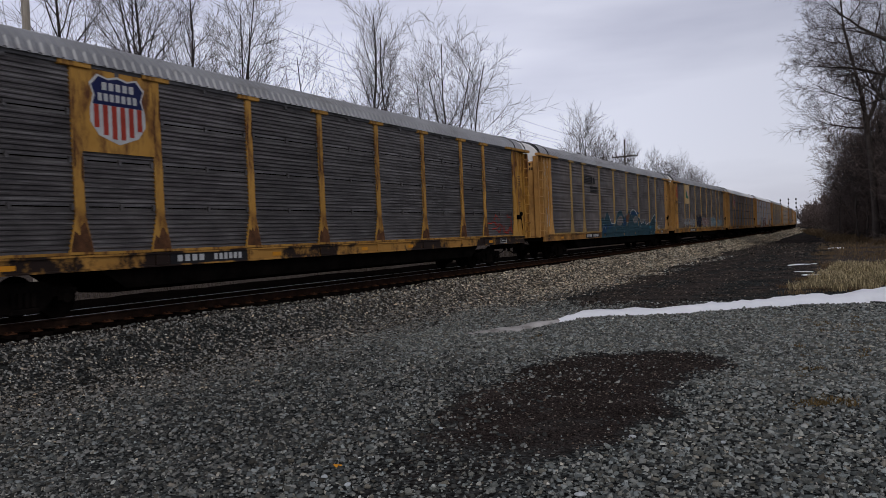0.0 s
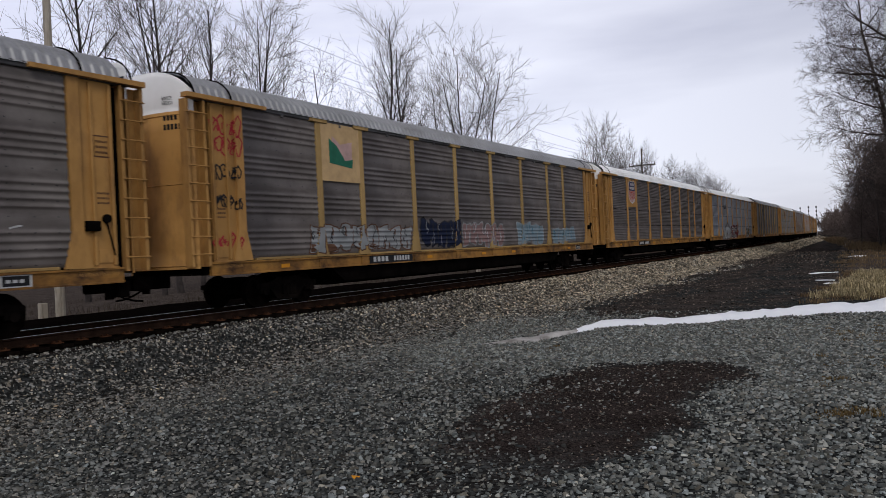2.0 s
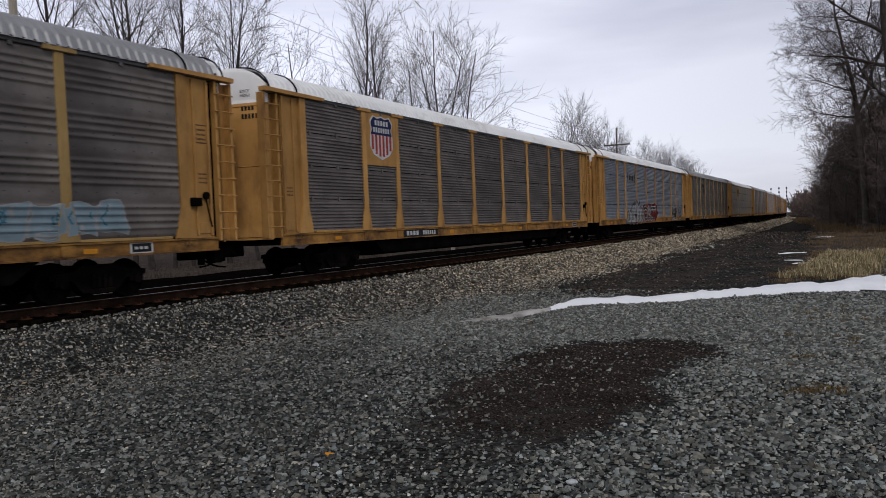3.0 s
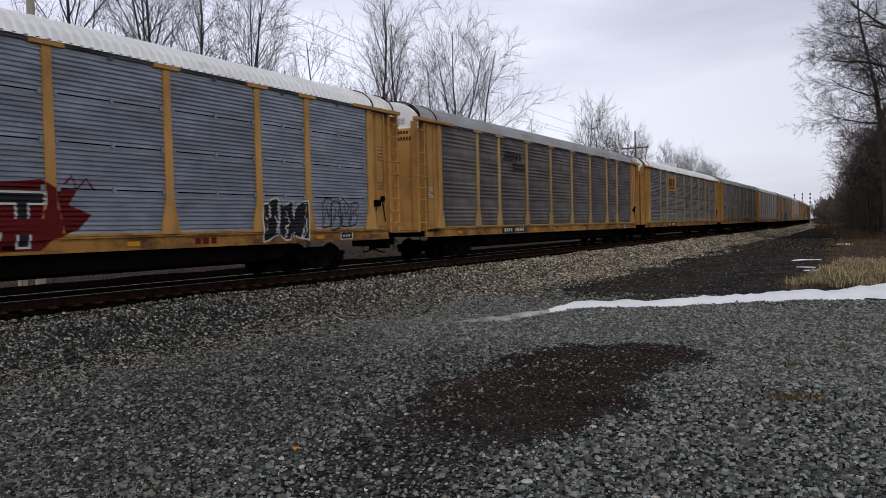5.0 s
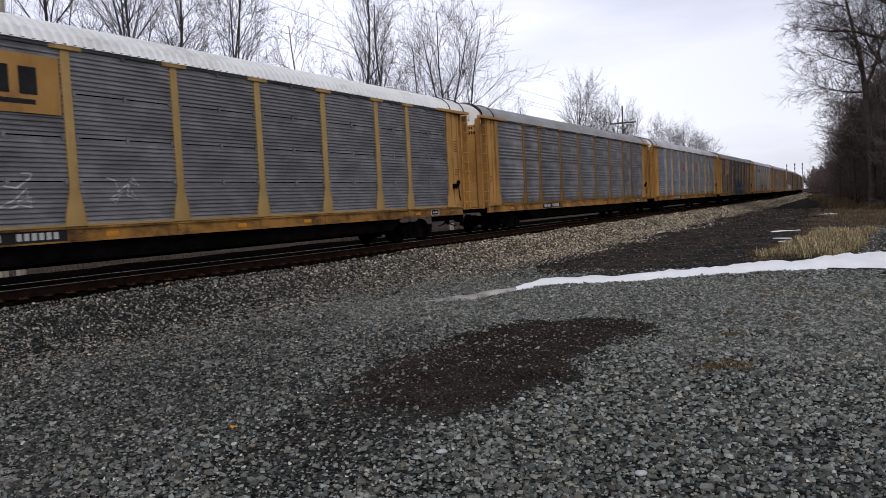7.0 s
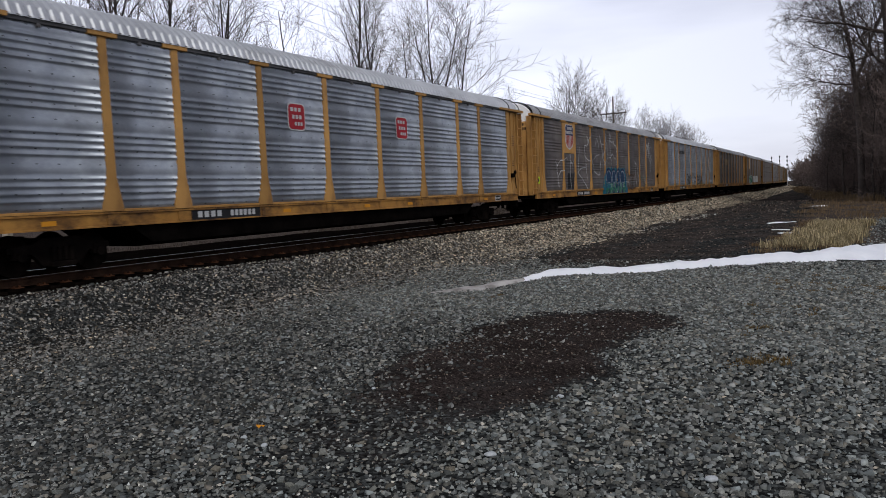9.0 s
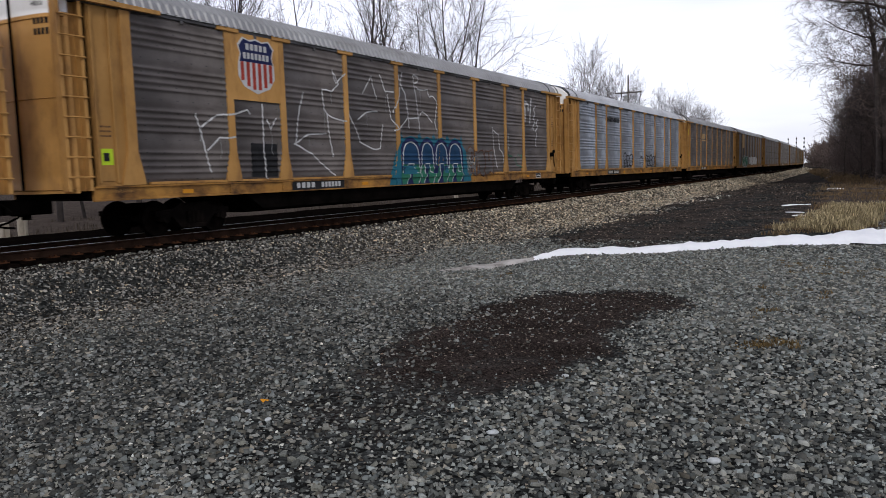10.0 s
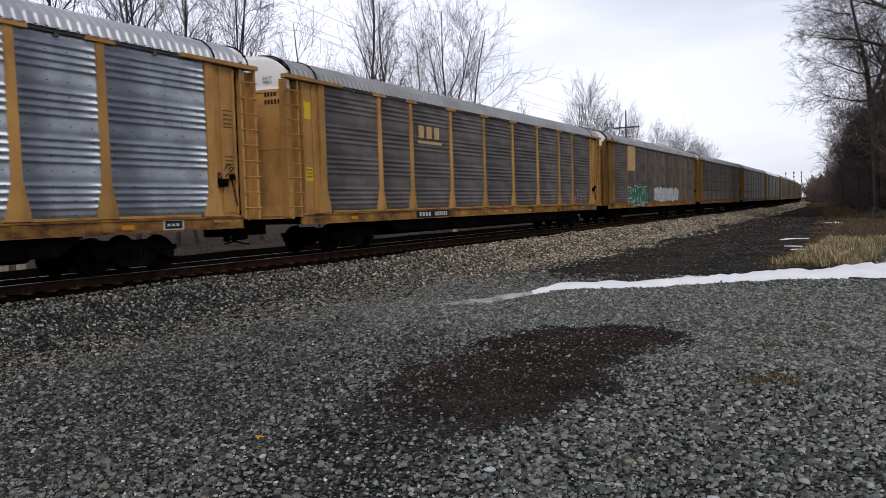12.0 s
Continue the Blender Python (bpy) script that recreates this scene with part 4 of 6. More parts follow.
def white_scrawls(car):
    """Great white letters daubed across several panels, with drips."""
    first = [[(-10.25, 2.95), (-10.15, 2.6), (-10.0, 2.1), (-9.85, 1.5)], [(-10.1, 2.6), (-9.6, 2.9), (-8.9, 3.0), (-8.5, 3.1), (-8.4, 3.0)], [(-9.95, 2.05), (-9.5, 2.35), (-8.95, 2.4)], [(-7.95, 3.3), (-7.98, 2.3), (-7.9, 1.3)], [(-7.8, 2.9), (-7.65, 2.65), (-7.45, 2.95)], [(-6.25, 3.75), (-6.5, 3.1), (-6.65, 2.3)], [(-6.75, 2.25), (-6.1, 2.55), (-5.3, 2.6)], [(-6.7, 2.25), (-6.0, 2.0), (-5.4, 1.6), (-4.9, 1.35)]]
    second = [[(-5.4, 3.9), (-5.35, 3.3), (-5.1, 3.1), (-4.3, 3.0)], [(-5.2, 3.2), (-5.15, 2.5), (-5.0, 1.9)], [(-5.4, 3.9), (-5.0, 3.85), (-4.6, 4.1), (-4.9, 4.5), (-4.75, 4.1), (-4.3, 4.45)], [(-4.2, 3.3), (-3.9, 2.9), (-3.6, 2.4), (-2.9, 2.15), (-2.5, 2.2), (-2.3, 3.0)], [(-3.7, 3.1), (-3.2, 3.35), (-2.6, 3.4)], [(-3.4, 3.9), (-2.9, 4.5), (-2.6, 3.8)], [(-2.4, 4.6), (-2.1, 4.1), (-1.6, 4.1)], [(-2.0, 4.0), (-1.8, 3.2), (-1.4, 2.9)]]
    third = [[(-0.36, 4.8), (-0.3, 4.5), (-0.15, 3.9), (-0.05, 3.3), (0.0, 2.85)], [(-0.36, 4.8), (-0.05, 4.75), (0.0, 4.6), (-0.3, 4.5)], [(-0.2, 4.4), (0.1, 4.3), (0.6, 4.35), (0.75, 4.1), (0.95, 4.15), (1.3, 4.0), (1.2, 3.6), (1.1, 3.2), (1.25, 2.85)], [(-0.05, 3.3), (0.2, 3.55), (0.5, 3.45), (0.9, 3.2)], [(-1.65, 2.8), (-1.2, 2.95), (-0.8, 3.25), (0.0, 3.3)]]
    fourth = [[(-1.3, 4.7), (-1.15, 4.4), (-0.9, 4.1), (-0.75, 3.5), (-0.7, 2.9)], [(-1.05, 4.8), (-1.15, 4.4), (-1.25, 4.0), (-1.7, 3.4)], [(5.9, 3.2), (6.0, 2.2), (6.3, 1.45)], [(5.9, 3.1), (6.5, 2.9), (6.55, 2.3), (6.9, 2.1), (6.9, 1.7)], [(7.5, 3.0), (7.5, 2.2)]]
    for k, line in enumerate(first + second + third + fourth):
        stroke(car, line, 0.023, "chalk", None, "white daubed line", 1, k)
        if k % 2 == 0:
            y, z = line[1]
            stroke(car, [(y, z), (y + 0.01, z - 0.35), (y, z - 0.3 - 0.1 * (k % 5))], 0.008, "dull", None, "thin white drip", 1.2)
    for k, line in enumerate(([(9.35, 4.55), (9.35, 3.6)], [(9.35, 4.5), (9.75, 4.4), (9.7, 4.1)], [(10.05, 4.7), (9.95, 4.0), (9.85, 3.5)])):
        stroke(car, line, 0.06, "chalk", None, "broad white daubed line", 1, k)
    stroke(car, [(10.6, 4.4), (10.3, 4.2), (10.55, 4.0), (10.25, 3.8), (10.5, 3.6), (10.2, 3.4), (10.4, 3.2)], 0.03, "chalk", None, "white daubed zigzag", 1)
    stroke(car, [(10.9, 3.75), (10.6, 3.6), (10.85, 3.4), (10.5, 3.2), (10.75, 3.0), (10.5, 2.75), (10.6, 2.45)], 0.03, "chalk", None, "white daubed zigzag", 1)


def scrawl(car, y0, y1, z0, z1, count, mat, seed, r=0.018):
    """Loose sprayed lines, one part each."""
    rng = random.Random(seed)
    for i in range(count):
        y, z = y0 + (y1 - y0) * (i + rng.random() * 0.6) / count, rng.uniform(z0, z1)
        line = []
        for _ in range(rng.randint(4, 7)):
            line.append((y, z))
            y, z = min(y1, max(y0, y + rng.uniform(-0.3, 0.4))), min(z1, max(z0, z + rng.uniform(-0.6, 0.6) * (z1 - z0) * 0.6))
        spray("graffiti_scrawl", car, strip(line, r), mat, None, "thin sprayed scrawl", 1)


EXCESS = text_mesh("EXCESS\nHEIGHT CAR", 0.115, M["black"])


def line_letters(car, y0, y1, z0, z1, letters, mat, seed, r=0.02):
    """Letter shapes drawn in line only, each one a part with its inner strokes under it."""
    rng = random.Random(seed)
    w = (y1 - y0) / letters
    for i in range(letters):
        a, b = y0 + w * i + 0.02, y0 + w * (i + 1) - 0.02
        lo, hi, lean = z0 + rng.uniform(-0.05, 0.08), z1 + rng.uniform(-0.12, 0.06), rng.uniform(-0.12, 0.12)
        mid = a + (b - a) * rng.uniform(0.4, 0.6)
        k = rng.choice((0, 1, 2))
        shape = [(a, lo), (a + lean, hi - 0.1), (a + 0.1 + lean, hi), (b - 0.1 + lean, hi), (b + lean, hi - 0.12)]
        if k == 0:
            shape += [(b, lo), (b - w * 0.25, lo - 0.02), (mid, lo + (hi - lo) * 0.45), (a + w * 0.28, lo)]
        elif k == 1:
            shape += [(b - 0.06, (lo + hi) / 2 + 0.06), (mid + 0.05, (lo + hi) / 2), (b, (lo + hi) / 2 - 0.1), (b - 0.04, lo)]
        else:
            shape += [(b, lo + 0.2), (b - 0.12, lo), (mid, lo - 0.03)]
        shape = [(p + rng.uniform(-0.07, 0.07) * w * 1.6, q + rng.uniform(-0.09, 0.09) * (hi - lo)) for p, q in shape]
        piece = spray("graffiti_letter", car, strip(shape + shape[:1], r), mat, None, "letter sprayed in line only", 1)
        spray("graffiti_stroke", car, strip([(mid - 0.05, hi - 0.15), (mid, (lo + hi) / 2 + rng.uniform(0, 0.15)), (mid + rng.uniform(-0.08, 0.08), lo + 0.25)], r * 0.8), mat, piece, "", 1.2)
        spray("graffiti_stroke", car, strip([(a + 0.05, lo + 0.12), (a + 0.1 + lean * 0.5, (lo + hi) / 2), (mid - 0.1, (lo + hi) / 2 + 0.04)], r * 0.7), mat, piece, "", 1.2)


def blocks(car):
    """Four navy domed letters with pale arches and green pointed feet on a light blue ground."""
    for i, (a, b) in enumerate(((-1.25, 0.0), (-0.02, 1.0), (0.98, 2.02), (2.0, 3.15))):
        w, m, d = b - a, (a + b) / 2, 0.1 * i
        edge = 0.75 if i in (0, 3) else 0.0
        l, r = a - (edge if i == 0 else 0.12), b + (edge if i == 3 else 0.12)
        outline = [(l, 0.965), (r, 0.965), (r - edge * 0.2, 1.6), (r - edge * 0.5, 2.1), (b + 0.02, 2.45), (b - 0.04, 2.80), (b - 0.16, 2.58), (m, 2.66), (a + 0.14, 2.56), (a + 0.04, 2.78), (a - 0.05, 2.45), (l + edge * 0.5, 2.0), (l + edge * 0.2, 1.5)]
        base = spray("graffiti_letter", car, [outline], "aqua_blue", None, "navy graffiti letter on a light blue ground", d)
        dome = [(a - 0.08, 0.97), (b + 0.08, 0.97), (b + 0.06, 2.05)] + [(m + (w * 0.5 + 0.05) * math.cos(math.radians(t)), 2.05 + 0.55 * math.sin(math.radians(t))) for t in range(15, 170, 15)] + [(a - 0.06, 2.05)]
        spray("graffiti_fill", car, [dome], "navy", base, "navy outline", 1 + d)
        inner = [(a + 0.08, 1.5), (b - 0.08, 1.5), (b - 0.1, 2.05)] + [(m + (w * 0.5 - 0.12) * math.cos(math.radians(t)), 2.05 + 0.38 * math.sin(math.radians(t))) for t in range(15, 170, 15)] + [(a + 0.1, 2.05)]
        spray("graffiti_fill", car, [inner], "deep_blue", base, "deep blue letter body", 2 + d)
        for f0, f1, k in ((a - 0.1, a + w * 0.42, 0), (a + w * 0.5, b + 0.06, 1)):
            foot = [(f0 + 0.14, 0.98), (f1 - 0.2, 0.98), (f1 - 0.03, 1.24), (f1 - 0.16, 1.66), (f0 + 0.16, 1.66), (f0 + 0.0, 1.24)]
            spray("graffiti_foot", car, [foot], "green", base, "green graffiti foot", 3 + d + 0.05 * k)
            stroke(car, [foot[1], foot[2], foot[3]], 0.018, "pale", base, "pale sprayed edge", 4)
        arch = [(a + 0.02, 1.38), (a + 0.10, 1.66), (a + 0.12, 2.05)] + [(m - (w * 0.5 - 0.14) * math.cos(math.radians(t)), 2.08 + 0.36 * math.sin(math.radians(t))) for t in range(15, 170, 15)] + [(b - 0.12, 2.05), (b - 0.08, 1.62), (b, 1.36)]
        spray("graffiti_stroke", car, strip(arch, 0.026), "pale", base, "pale sprayed arch", 4)
        spray("graffiti_stroke", car, strip([(a + w * 0.3, 1.4), (a + w * 0.36, 1.68), (a + w * 0.62, 1.68), (a + w * 0.70, 1.4), (a + w * 0.9, 1.36)], 0.02), "pale", base, "", 4)


def autorack(label, style, panel, roof, post="yellow", end="yellow", sill="yellow_sill"):
    """A covered wagon: frame, trucks, ribbed side panels between posts, ladders, curved end doors, ribbed roof."""
    car = thing("autorack_wagon", label, "freight wagon", "wagons of the train")
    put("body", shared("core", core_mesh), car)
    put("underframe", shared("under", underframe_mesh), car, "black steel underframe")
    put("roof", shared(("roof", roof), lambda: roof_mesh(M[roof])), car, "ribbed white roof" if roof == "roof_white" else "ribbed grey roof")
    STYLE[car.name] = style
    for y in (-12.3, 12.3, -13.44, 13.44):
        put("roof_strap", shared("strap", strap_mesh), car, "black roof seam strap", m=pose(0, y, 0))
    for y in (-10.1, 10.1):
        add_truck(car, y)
    for turn in (0, 180):
        side = pose(0, 0, 0, 0, 0, turn)
        put("side_sill", shared(("sill", sill), lambda: sill_mesh(M[sill])), car, "grimy yellow side sill", m=side)
        for y0, y1 in zip(BAYS, BAYS[1:]):
            wide = round(y1 - y0, 2)
            put("side_panel", shared(("panel", style, panel, wide), lambda: panel_mesh(style, M[panel], -wide / 2, wide / 2)), car, "ribbed perforated steel panel", m=side @ pose(0, (y0 + y1) / 2, 0))
            put("ledge", shared(("ledge", post, wide), lambda: ledge_mesh(M[post], -wide / 2 + 0.27, wide / 2 - 0.27)), car, m=side @ pose(0, (y0 + y1) / 2, 0))
        for y in BAYS[1:-1]:
            put("post", shared(("post", post), lambda: post_mesh(M[post])), car, "yellow steel post", m=side @ pose(0, y, 0))
        if style == "tiered":
            # Near-black strips paint the shade in the seams between tiers.
            for i in (1, 2, 3):
                put("panel_seam", shared("panel_seam", lambda: to_mesh("panel_seam", box(bmesh.new(), 1.42, 1.468, -11.9, 11.9, -0.018, 0.018), M["under"])), car, "near-black strip for the shade in the seam between panel tiers", m=side @ pose(0, 0, 1.285 + i * 0.945))
        put("top_chord", shared("chord", chord_mesh), car, "dull grey steel beam under the roof", m=side)
        put("coupler", shared("coupler", coupler_mesh), car, "black coupler and hose", m=side)
        for flip in (1, -1):
            m = side @ Matrix.Diagonal((1, flip, 1, 1))
            put("end_panel", shared(("end_panel", end), lambda: end_panel_mesh(M[end])), car, "yellow end panel", m=m)
            put("ladder_slot", shared("slot", gap_mesh), car, "near-black box for the shade beside the ladder", m=m)
            put("corner_post", shared(("jamb", end), lambda: jamb_mesh(M[end])), car, "yellow corner post", m=m)
            put("top_rail", shared(("top_rail", end), lambda: top_rail_mesh(M[end])), car, "yellow top rail", m=m)
            put("ladder", shared(("ladder", end), lambda: ladder_mesh(M[end])), car, "yellow steel ladder", m=m)
        put("end_door", shared(("door", end), lambda: end_mesh(M[end], True)), car, "curved yellow end door", m=side)
        put("end_hood", shared("hood", lambda: end_mesh(M["white"], False)), car, "white curved hood", m=side)
        put("warning_lettering", EXCESS, car, "black warning lettering", m=side @ pose(0.72, -13.70, 5.08, 90, 0, 18))
        put("door_seam", shared("seam", lambda: to_mesh("door_seam", box(bmesh.new(), -0.03, 0.03, -13.75, -13.70, 1.2, 5.5), M["under"])), car, "dark seam between the end doors", m=side)
        for z, count in ((4.60, 4), (4.38, 6)):
            for i in range(count):
                x = 0.76 + i * 0.10
                put("reporting_mark", shared("door_mark", lambda: to_mesh("reporting_mark", box(bmesh.new(), -0.032, 0.032, -0.004, 0.004, 0, 0.13), M["black"])), car, m=side @ pose(x, -13.365 - 0.36 * math.cos(math.asin(x / 1.41)), z, 0, 0, 18))
    for y in (-10.6, -3.4, 0.6, 3.3, 9.6):
        decal("reflector", car, rect(y - 0.16, y + 0.16, 1.02, 1.12), "orange", "orange reflector strip", 0, 1.474)
    decal("number_patch", car, rect(-6.9, -4.5, 0.965, 1.215), "black", "black patch", 0, 1.475)
    bars("reporting_mark", car, -6.7, -5.85, 1.02, 0.15, 4, "chalk", 1, 1.475)
    bars("reporting_mark", car, -5.6, -4.65, 1.02, 0.15, 6, "chalk", 1, 1.475)
    decal("data_patch", car, rect(10.55, 11.15, 0.975, 1.21), "chalk", "pale frame of a data square", 0, 1.474)
    decal("data_square", car, rect(10.6, 11.1, 1.0, 1.185), "black", "black data square", 1, 1.474)
    bars("stencil", car, 10.66, 11.04, 1.06, 0.06, 3, "chalk", 2, 1.474)
    decal("warning_plate", car, rect(12.54, 12.9, 3.5, 3.95), "brown", "stencilled data panel", 0, 1.452)
    decal("warning_plate", car, rect(12.56, 12.88, 3.53, 3.92), end, "", 1, 1.452)
    for i in range(3):
        bars("stencil", car, 12.58, 12.86, 3.58 + i * 0.11, 0.045, 6, "brown", 2, 1.452)
        bars("stencil", car, 12.58, 12.86, 2.55 + i * 0.10, 0.04, 5, "brown", 0, 1.452)
        bars("stencil", car, -12.88, -12.56, 2.3 + i * 0.10, 0.04, 5, "brown", 0, 1.452)
    bm = bmesh.new()
    box(bm, 1.45, 1.60, 12.25, 12.55, 2.0, 2.2, 0.02)
    rod(bm, (1.5, 12.72, 2.25), (1.57, 12.72, 2.25), 0.09, 12)
    rod(bm, (1.5, 12.72, 2.25), (1.5, 12.9, 1.5), 0.02, 5)
    put("hand_brake", shared("brake", lambda: to_mesh("hand_brake", bm, M["under"])), car, "dark hand brake wheel")
    return car


def silver_letters(car):
    """Wide angular silver letters with black rims and olive gaps, edged in faded pink."""
    base = None
    for k, (y, w, top, lean) in enumerate(((-7.1, 1.0, 1.85, 0.35), (-6.05, 0.95, 2.3, 0.3), (-5.1, 0.9, 2.5, 0.1), (-4.2, 0.9, 2.4, 0.0), (-3.3, 0.85, 2.2, -0.2))):
        body = [(y - 0.15, 1.0), (y + 0.2, 1.0), (y + 0.3, 1.25), (y + 0.5, 1.25), (y + 0.55, 1.0), (y + w - 0.1, 1.0), (y + w + lean * 0.6, 1.5), (y + w - 0.1 + lean, top - 0.12), (y + 0.62 + lean, top), (y + 0.5 + lean * 0.8, top - 0.25), (y + 0.22 + lean, top - 0.06), (y + lean * 0.7 - 0.05, 1.6)]
        cy, cz = sum(p for p, _ in body) / 12, sum(q for _, q in body) / 12
        wide = lambda f: [(cy + (p - cy) * f, cz + (q - cz) * f) for p, q in body]
        letter = spray("graffiti_letter", car, [wide(1.22)], "pink", None, "silver graffiti letter with black rim and pink edge", 0.1 * k)
        spray("graffiti_rim", car, [wide(1.12)], "black", letter, "black rim", 1 + 0.1 * k)
        spray("graffiti_fill", car, [wide(0.94)], "silver", letter, "dull silver body", 2 + 0.1 * k)
        spray("graffiti_slot", car, [[(cy - 0.14, cz - 0.22), (cy + 0.03, cz - 0.28), (cy + 0.16, cz + 0.02), (cy + 0.02, cz + 0.24)]], "olive", letter, "olive gap in the letter", 3)
        stroke(car, [(cy - 0.2, cz - 0.3), (cy + 0.05, cz - 0.36), (cy + 0.24, cz), (cy + 0.05, cz + 0.32)], 0.03, "black", letter, "black line in the letter", 3.5, k)


def wagons():
    """All the wagons, front to back, with the marks that set each apart."""
    made = []

    def add(*a, **k):
        made.append(autorack(*a, **k))
        return made[-1]

    c = add("tiered grey wagon with rusty yellow posts and striped shield", "tiered", "panel_dark", "roof_grey", "yellow_rusty", "yellow_rusty", "sill_sooty")
    logo_shield(c, True)
    rust_rng = random.Random(17)
    for b in BAYS[1:-1]:
        top = 1.55 + rust_rng.uniform(-0.1, 0.5)
        half = [(0.235, 1.325), (0.22, 1.45), (0.15, min(top, 1.75))]
        ragged = [(b + rust_rng.uniform(0.02, 0.09) * k, top + rust_rng.uniform(-0.12, 0.16)) for k in (1, 0.3, -0.3, -1)]
        spray("rust_patch", c, [[(b - p, q) for p, q in half[::-1]][::-1] + ragged[::-1] + [(b + p, q) for p, q in half[::-1]]], "rust", None, "flaking rust at a post's foot", 0)
        for k in (-1, 1):
            z = rust_rng.uniform(2.2, 4.2)
            spray("rust_streak", c, [[(b + k * 0.098, z), (b + k * 0.05, z + 0.1), (b + k * 0.07, z + rust_rng.uniform(0.4, 0.9)), (b + k * 0.1, z + 0.5)]], "rust", None, "thin rust streak on a post", 0)
    scrawl(c, 9.3, 11.8, 1.4, 2.2, 9, "stripe_red", 3, 0.026)
    c = add("weathered grey wagon with ochre posts and teal graffiti", "ribbed", "panel_brown", "roof_grey", "post_tan")
    for i in range(5):
        decal("logo_line", c, rect(-7.0 + 0.04 * i, -5.85, 4.02 + i * 0.09, 4.07 + i * 0.09), "black", "", 1)
    bars("logo_mark", c, -5.8, -5.0, 4.05, 0.36, 2, "black", 1)
    bars("logo_lettering", c, -6.0, -4.6, 3.75, 0.14, 7, "black", 1)
    bars("logo_lettering", c, -6.0, -4.6, 3.55, 0.14, 8, "black", 1)
    scrawl(c, -12.9, -12.3, 1.6, 4.9, 8, "chalk", 13, 0.012)
    graffiti_field(c)
    scrawl(c, 9.3, 11.0, 1.3, 2.1, 3, "chalk", 12)
    c = add("weathered brown wagon with tan logo plate and patchy graffiti", "ribbed", "panel_brown", "roof_grey", "post_tan")
    decal("logo_plate", c, rect(-9.0, -7.25, 3.4, 5.06), "tan", "tan square plate", 0, 1.524)
    decal("logo", c, [(-8.62, 4.0), (-7.62, 3.95), (-7.6, 4.6), (-8.15, 4.48), (-8.5, 4.7)], "blush", "pale pink flag shape", 1, 1.524)
    decal("logo_hill", c, [(-8.66, 3.92), (-7.62, 3.82), (-7.58, 4.08), (-7.95, 4.02), (-8.3, 4.42), (-8.66, 4.62)], "green", "green hill shape", 2, 1.524)
    graffiti(c, -9.6, -4.5, 1.33, 2.2, 8, "dull", "brown", "black", 21)
    graffiti(c, -3.9, -1.15, 1.33, 2.4, 5, "midnight", "black", "dull", 22)
    graffiti(c, -1.05, 2.4, 1.35, 2.25, 6, "pink", "dull", "pale", 23)
    graffiti(c, 3.7, 6.5, 1.33, 2.3, 4, "haze_blue", "dull", "sky_blue", 24)
    graffiti(c, 7.6, 10.5, 1.35, 2.1, 4, "haze_blue", "dull", "sky_blue", 25)
    for z0, z1, n, tone, i in ((4.35, 4.8, 3, "red", 26), (3.9, 4.25, 3, "red", 27), (3.25, 3.65, 3, "black", 28), (2.55, 2.9, 4, "black", 29), (1.55, 1.9, 4, "red", 30)):
        line_letters(c, -12.92, -12.08, z0, z1, n, tone, i, 0.022)
    c = add("dark tiered wagon with white roof and striped shield", "tiered", "panel_brown", "roof_white")
    logo_shield(c)
    c = add("blue-grey tiered wagon with white roof and black graffiti", "tiered", "panel_grey", "roof_white")
    bars("logo_shadow", c, -6.16, -4.96, 3.86, 0.34, 3, "chalk", 0, 1.499, "pale shadow of the logo")
    bars("logo_lettering", c, -6.2, -5.0, 3.9, 0.34, 3, "black", 1)
    for y in (-6.6, -4.75):
        decal("logo_bracket", c, rect(y, y + 0.07, 3.75, 4.4), "black", "", 1)
    silver_letters(c)
    spray("graffiti_cloud", c, [[(-2.6, 1.2), (-2.7, 1.9), (-2.3, 2.25), (-1.0, 2.35), (0.4, 2.3), (1.25, 2.4), (1.5, 2.25), (2.0, 2.2), (1.8, 1.9), (2.3, 1.7), (2.0, 1.4), (1.4, 1.2), (1.2, 1.0), (-1.5, 1.0)]], "blood", None, "dark red sprayed cloud", 0)
    word = spray_text(c, "GOST", -2.45, 1.12, 1.42, "chalk", 1, 0.075, None, "black graffiti word with a white rim", 1.0)
    spray_text(c, "GOST", -2.45, 1.12, 1.42, "black", 2, 0.03, word, "black letter bodies", 1.0)
    spray("graffiti_face", c, [[(-0.95, 1.5), (-0.6, 1.45), (-0.45, 1.9), (-0.6, 2.2), (-0.9, 2.2), (-1.05, 1.9)]], "dull", word, "pale round face shape", 2.5)
    stroke(c, [(1.7, 2.3), (1.9, 2.5), (2.0, 2.2), (2.2, 2.45), (2.4, 2.2)], 0.02, "blood", None, "small red scrawl", 1)
    bars("owner_mark", c, 5.0, 5.75, 1.01, 0.15, 3, "blood", 0, 1.476, "red-brown mark on the sill")
    line_letters(c, 9.7, 11.4, 1.35, 2.15, 4, "black", 35, 0.022)
    graffiti(c, 7.25, 9.1, 1.0, 2.15, 3, "black", "chalk", "chalk", 33)
    c = add("weathered grey wagon with yellow posts and black line logo", "ribbed", "panel_brown", "roof_grey", "post_tan")
    for i in range(6):
        decal("logo_line", c, rect(-6.75 + 0.05 * i, -5.6, 4.10 + i * 0.075, 4.14 + i * 0.075), "black", "", 1)
    bars("logo_mark", c, -5.5, -4.8, 4.15, 0.32, 2, "black", 1)
    bars("logo_lettering", c, -5.8, -4.5, 3.9, 0.13, 7, "black", 1)
    bars("logo_lettering", c, -5.8, -4.5, 3.7, 0.13, 8, "black", 1)
    scrawl(c, -12.9, -12.54, 2.35, 2.75, 4, "chalk", 41)
